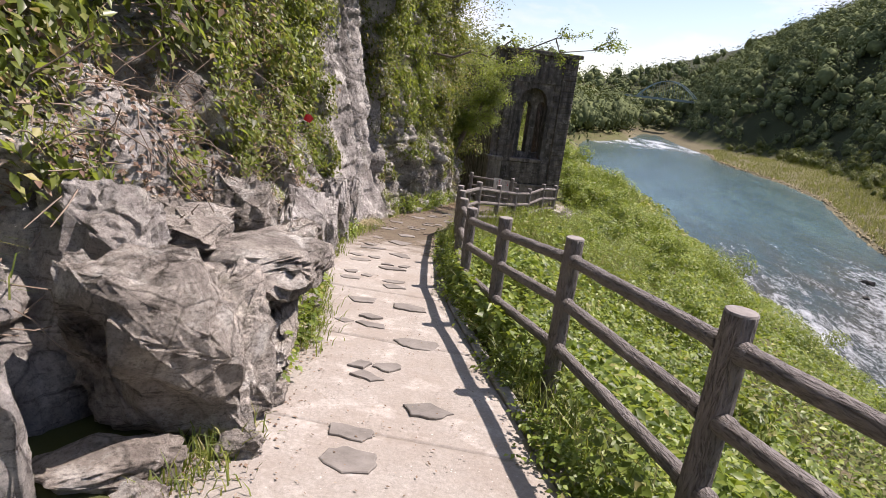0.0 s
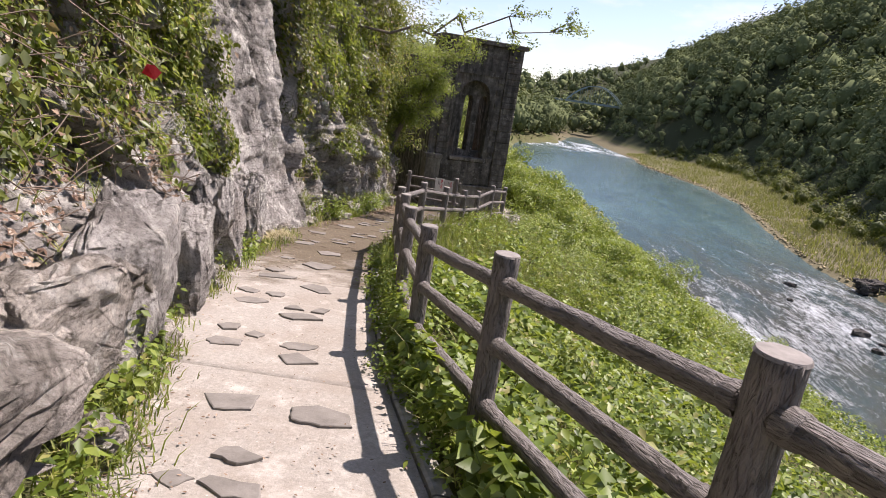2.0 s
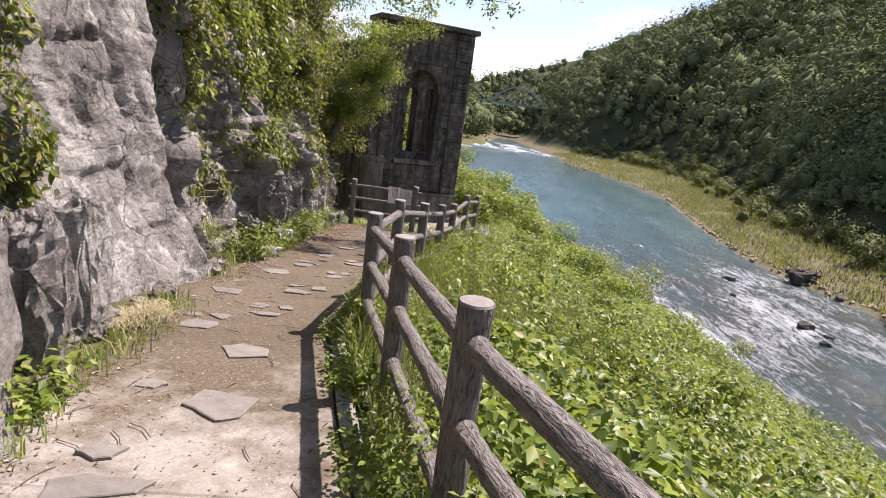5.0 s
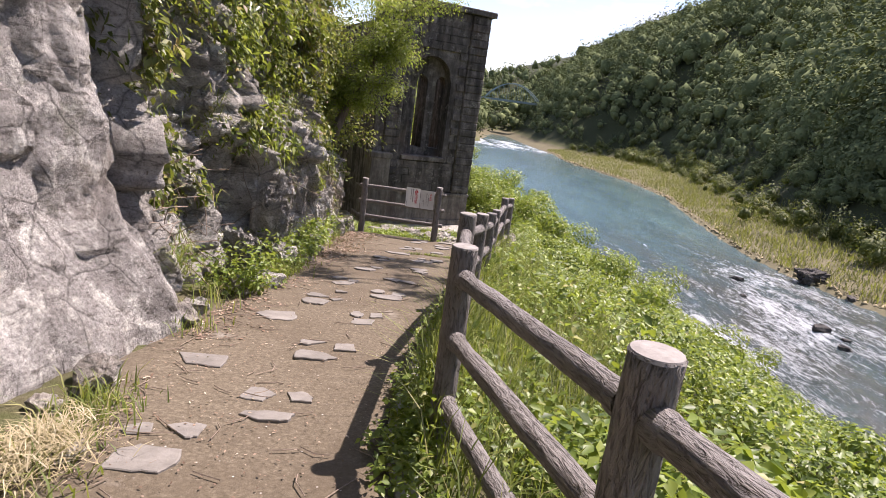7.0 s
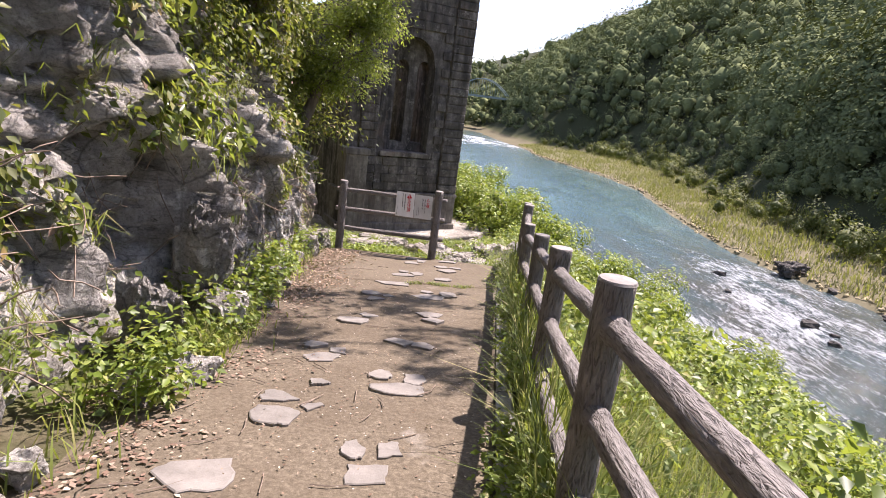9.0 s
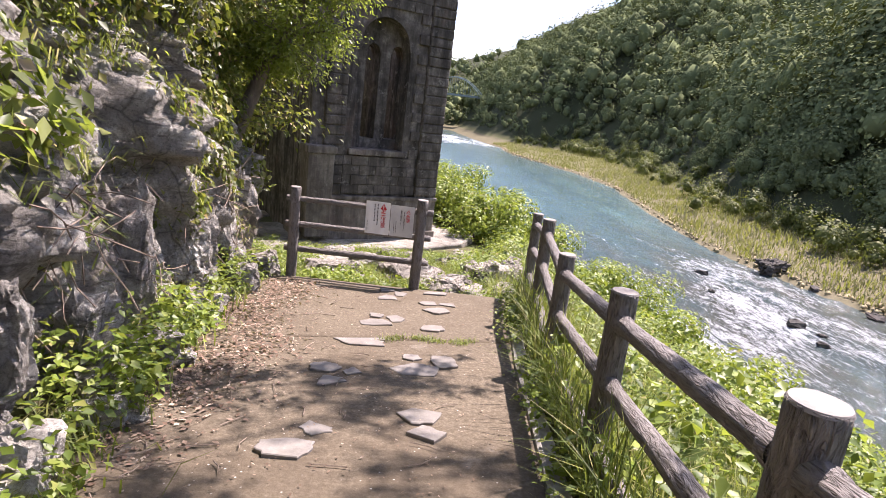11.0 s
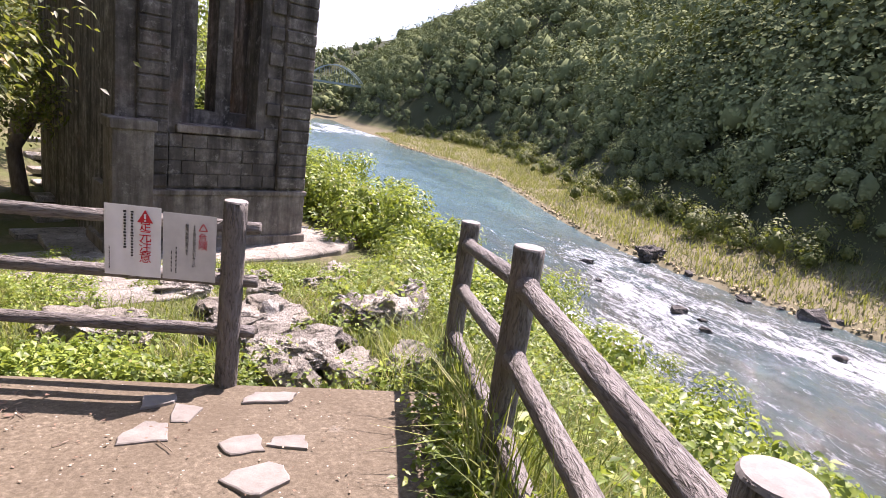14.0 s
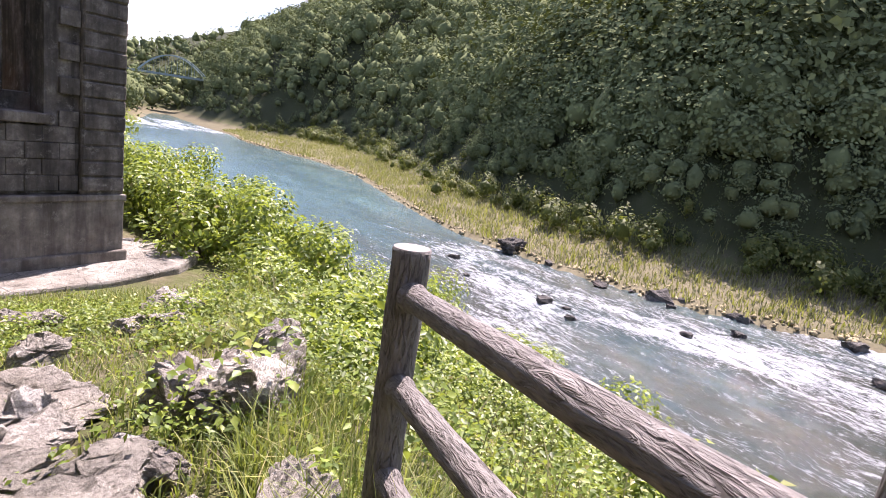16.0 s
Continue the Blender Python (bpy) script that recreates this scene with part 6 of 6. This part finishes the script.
n = 3650
y = np.where(np.arange(n) < 2950, rng.uniform(10, 420, n), rng.uniform(8, 105, n))
d = rng.uniform(0, 1, n) ** 1.35 * np.interp(y, [0, 120, 250, 420], [75, 90, 130, 150])
d = np.where(np.arange(n) < 2950, d, rng.uniform(1, 32, n))
x = hill_foot(y) + d + 2.0
size = rng.uniform(6, 14, n) * np.interp(d, [0, 16], [0.28, 1])
near = (y < 125) & (d < 48)
HW = "dense green woodland covering the hill across the river"
woods("near_hillside_woods", x[near], y[near], size[near], 175, 0.076, M_HAZED_WOODS, HW, 15)
woods("hillside_woods", x[~near], y[~near], size[~near], 72, 0.082, M_HAZED_WOODS, HW, 5)
n = 260
y = rng.uniform(15, 235, n)
x = hill_foot(y) - 1 + rng.normal(size=n) * 2.0
woods("foot_shrubs", x, y, rng.uniform(1.5, 4.5, n), 200, 0.085, M_LEAF2, "rounded shrubs along the foot of the far hill", 25)
n = 480
y = rng.uniform(165, 330, n)
x = near_shore(y) - 7 - rng.uniform(0, 1, n) * 60
woods("headland_woods", x, y, rng.uniform(13, 20, n), 80, 0.072, M_HAZED_WOODS, "dark green trees on the near bank downstream", 6)
n = 600
y = rng.uniform(335, 470, n)
x = rng.uniform(-120, 260, n)
woods("distant_woods", x, y, rng.uniform(9, 14, n), 36, 0.12, M_HAZED_WOODS, "distant wooded ridge closing the valley", 7)
n = 420
y = rng.uniform(24, 150, n)
x = np.interp(y, [20, 30, 120, 150], [-8, -9, -16, -14]) - rng.uniform(0, 1, n) * 30
woods("upper_woods", x, y, rng.uniform(5, 9, n), 84, 0.09, M_HAZED_WOODS, "trees on the slope above the ruin", 8)
n = 160
y = rng.uniform(-25, 22, n)
x = xl(np.clip(y, -8, 18)) - 4.5 - rng.uniform(0, 1, n) * 14
woods("cliff_top_woods", x, y, rng.uniform(3, 6, n), 240, 0.05, M_HAZED_WOODS, "trees growing above the cliff", 9)

# far gravel bar: grass and stones
n = 40000
y = rng.uniform(-20, 235, n)
f0, f1 = far_shore(y) + 0.8, hill_foot(y) + 2
x = f0 + (f1 - f0) * rng.random(n)
keep = vnoise(x, y, 0.12, 51.0) > -0.62
x, y = x[keep], y[keep]
roots = np.stack([x, y, land(x, y) - 0.1], -1)
stuff("bar_grass", [blades(roots, rng.uniform(0.4, 1.1, len(y)), rng.uniform(0.06, 0.15, len(y)), rng.uniform(0.2, 0.8, len(y)))], M_DRYGRASS, "yellow-green reeds and grass on the far gravel bar", "grass")
n = 1300
y = rng.uniform(-10, 235, n)
x = far_shore(y) + np.abs(rng.normal(size=n)) * 1.9 - 0.3
z = land(x, y)
s = rng.uniform(0.08, 0.42, n)
octa = np.array([[1, 0, 0], [0, 1, 0], [-1, 0, 0], [0, -1, 0], [0, 0, 0.8], [0, 0, -0.8]])
vv = (np.stack([x, y, z], -1)[:, None] + octa[None] * s[:, None, None] * rng.uniform(0.6, 1.25, (n, 6, 1))).reshape(-1, 3)
tri8 = np.array([[0, 1, 4], [1, 2, 4], [2, 3, 4], [3, 0, 4], [1, 0, 5], [2, 1, 5], [3, 2, 5], [0, 3, 5]])
ff = (np.arange(n)[:, None, None] * 6 + tri8[None]).reshape(-1, 3)
tagged(arrays("shore_stones", vv, ff, M_GRAVEL), "loose grey stones along the far shore", "stones", kind="stuff")

# arch bridge far down the valley
bridge = tagged(new("arch_bridge"), "pale blue steel arch bridge far down the valley", "bridge")
B0, B1 = Vector((55, 345, 7.0)), Vector((86, 338, 7.0))
for off in (-2.5, 2.5):
    bm = bmesh.new()
    prev = None
    for k in range(25):
        t = k / 24
        p = B0.lerp(B1, t) + Vector((0, off, 9.5 * 4 * t * (1 - t)))
        if prev is not None:
            hexa_stem(bm, prev, p, 0.26, 0.26, 6)
        prev = p
    part("arch_rib", bm, M_STEEL, bridge)
for k in range(1, 12):
    t = k / 12
    p = B0.lerp(B1, t)
    for off in (-2.5, 2.5):
        bm = bmesh.new()
        hexa_stem(bm, p + Vector((0, off, 0)), p + Vector((0, off, 9.5 * 4 * t * (1 - t))), 0.07, 0.07, 5)
        part("hanger", bm, M_STEEL, bridge)
bm = bmesh.new()
bmesh.ops.create_cube(bm, size=1)
for v in bm.verts:
    v.co = Vector((v.co.x * 44, v.co.y * 6, v.co.z * 1.0))
dk = part("deck", bm, M_STEEL, bridge)
dk.matrix_world = Matrix.Translation((B0 + B1) / 2) @ pose(0, 0, 0, 0, 0, -14)
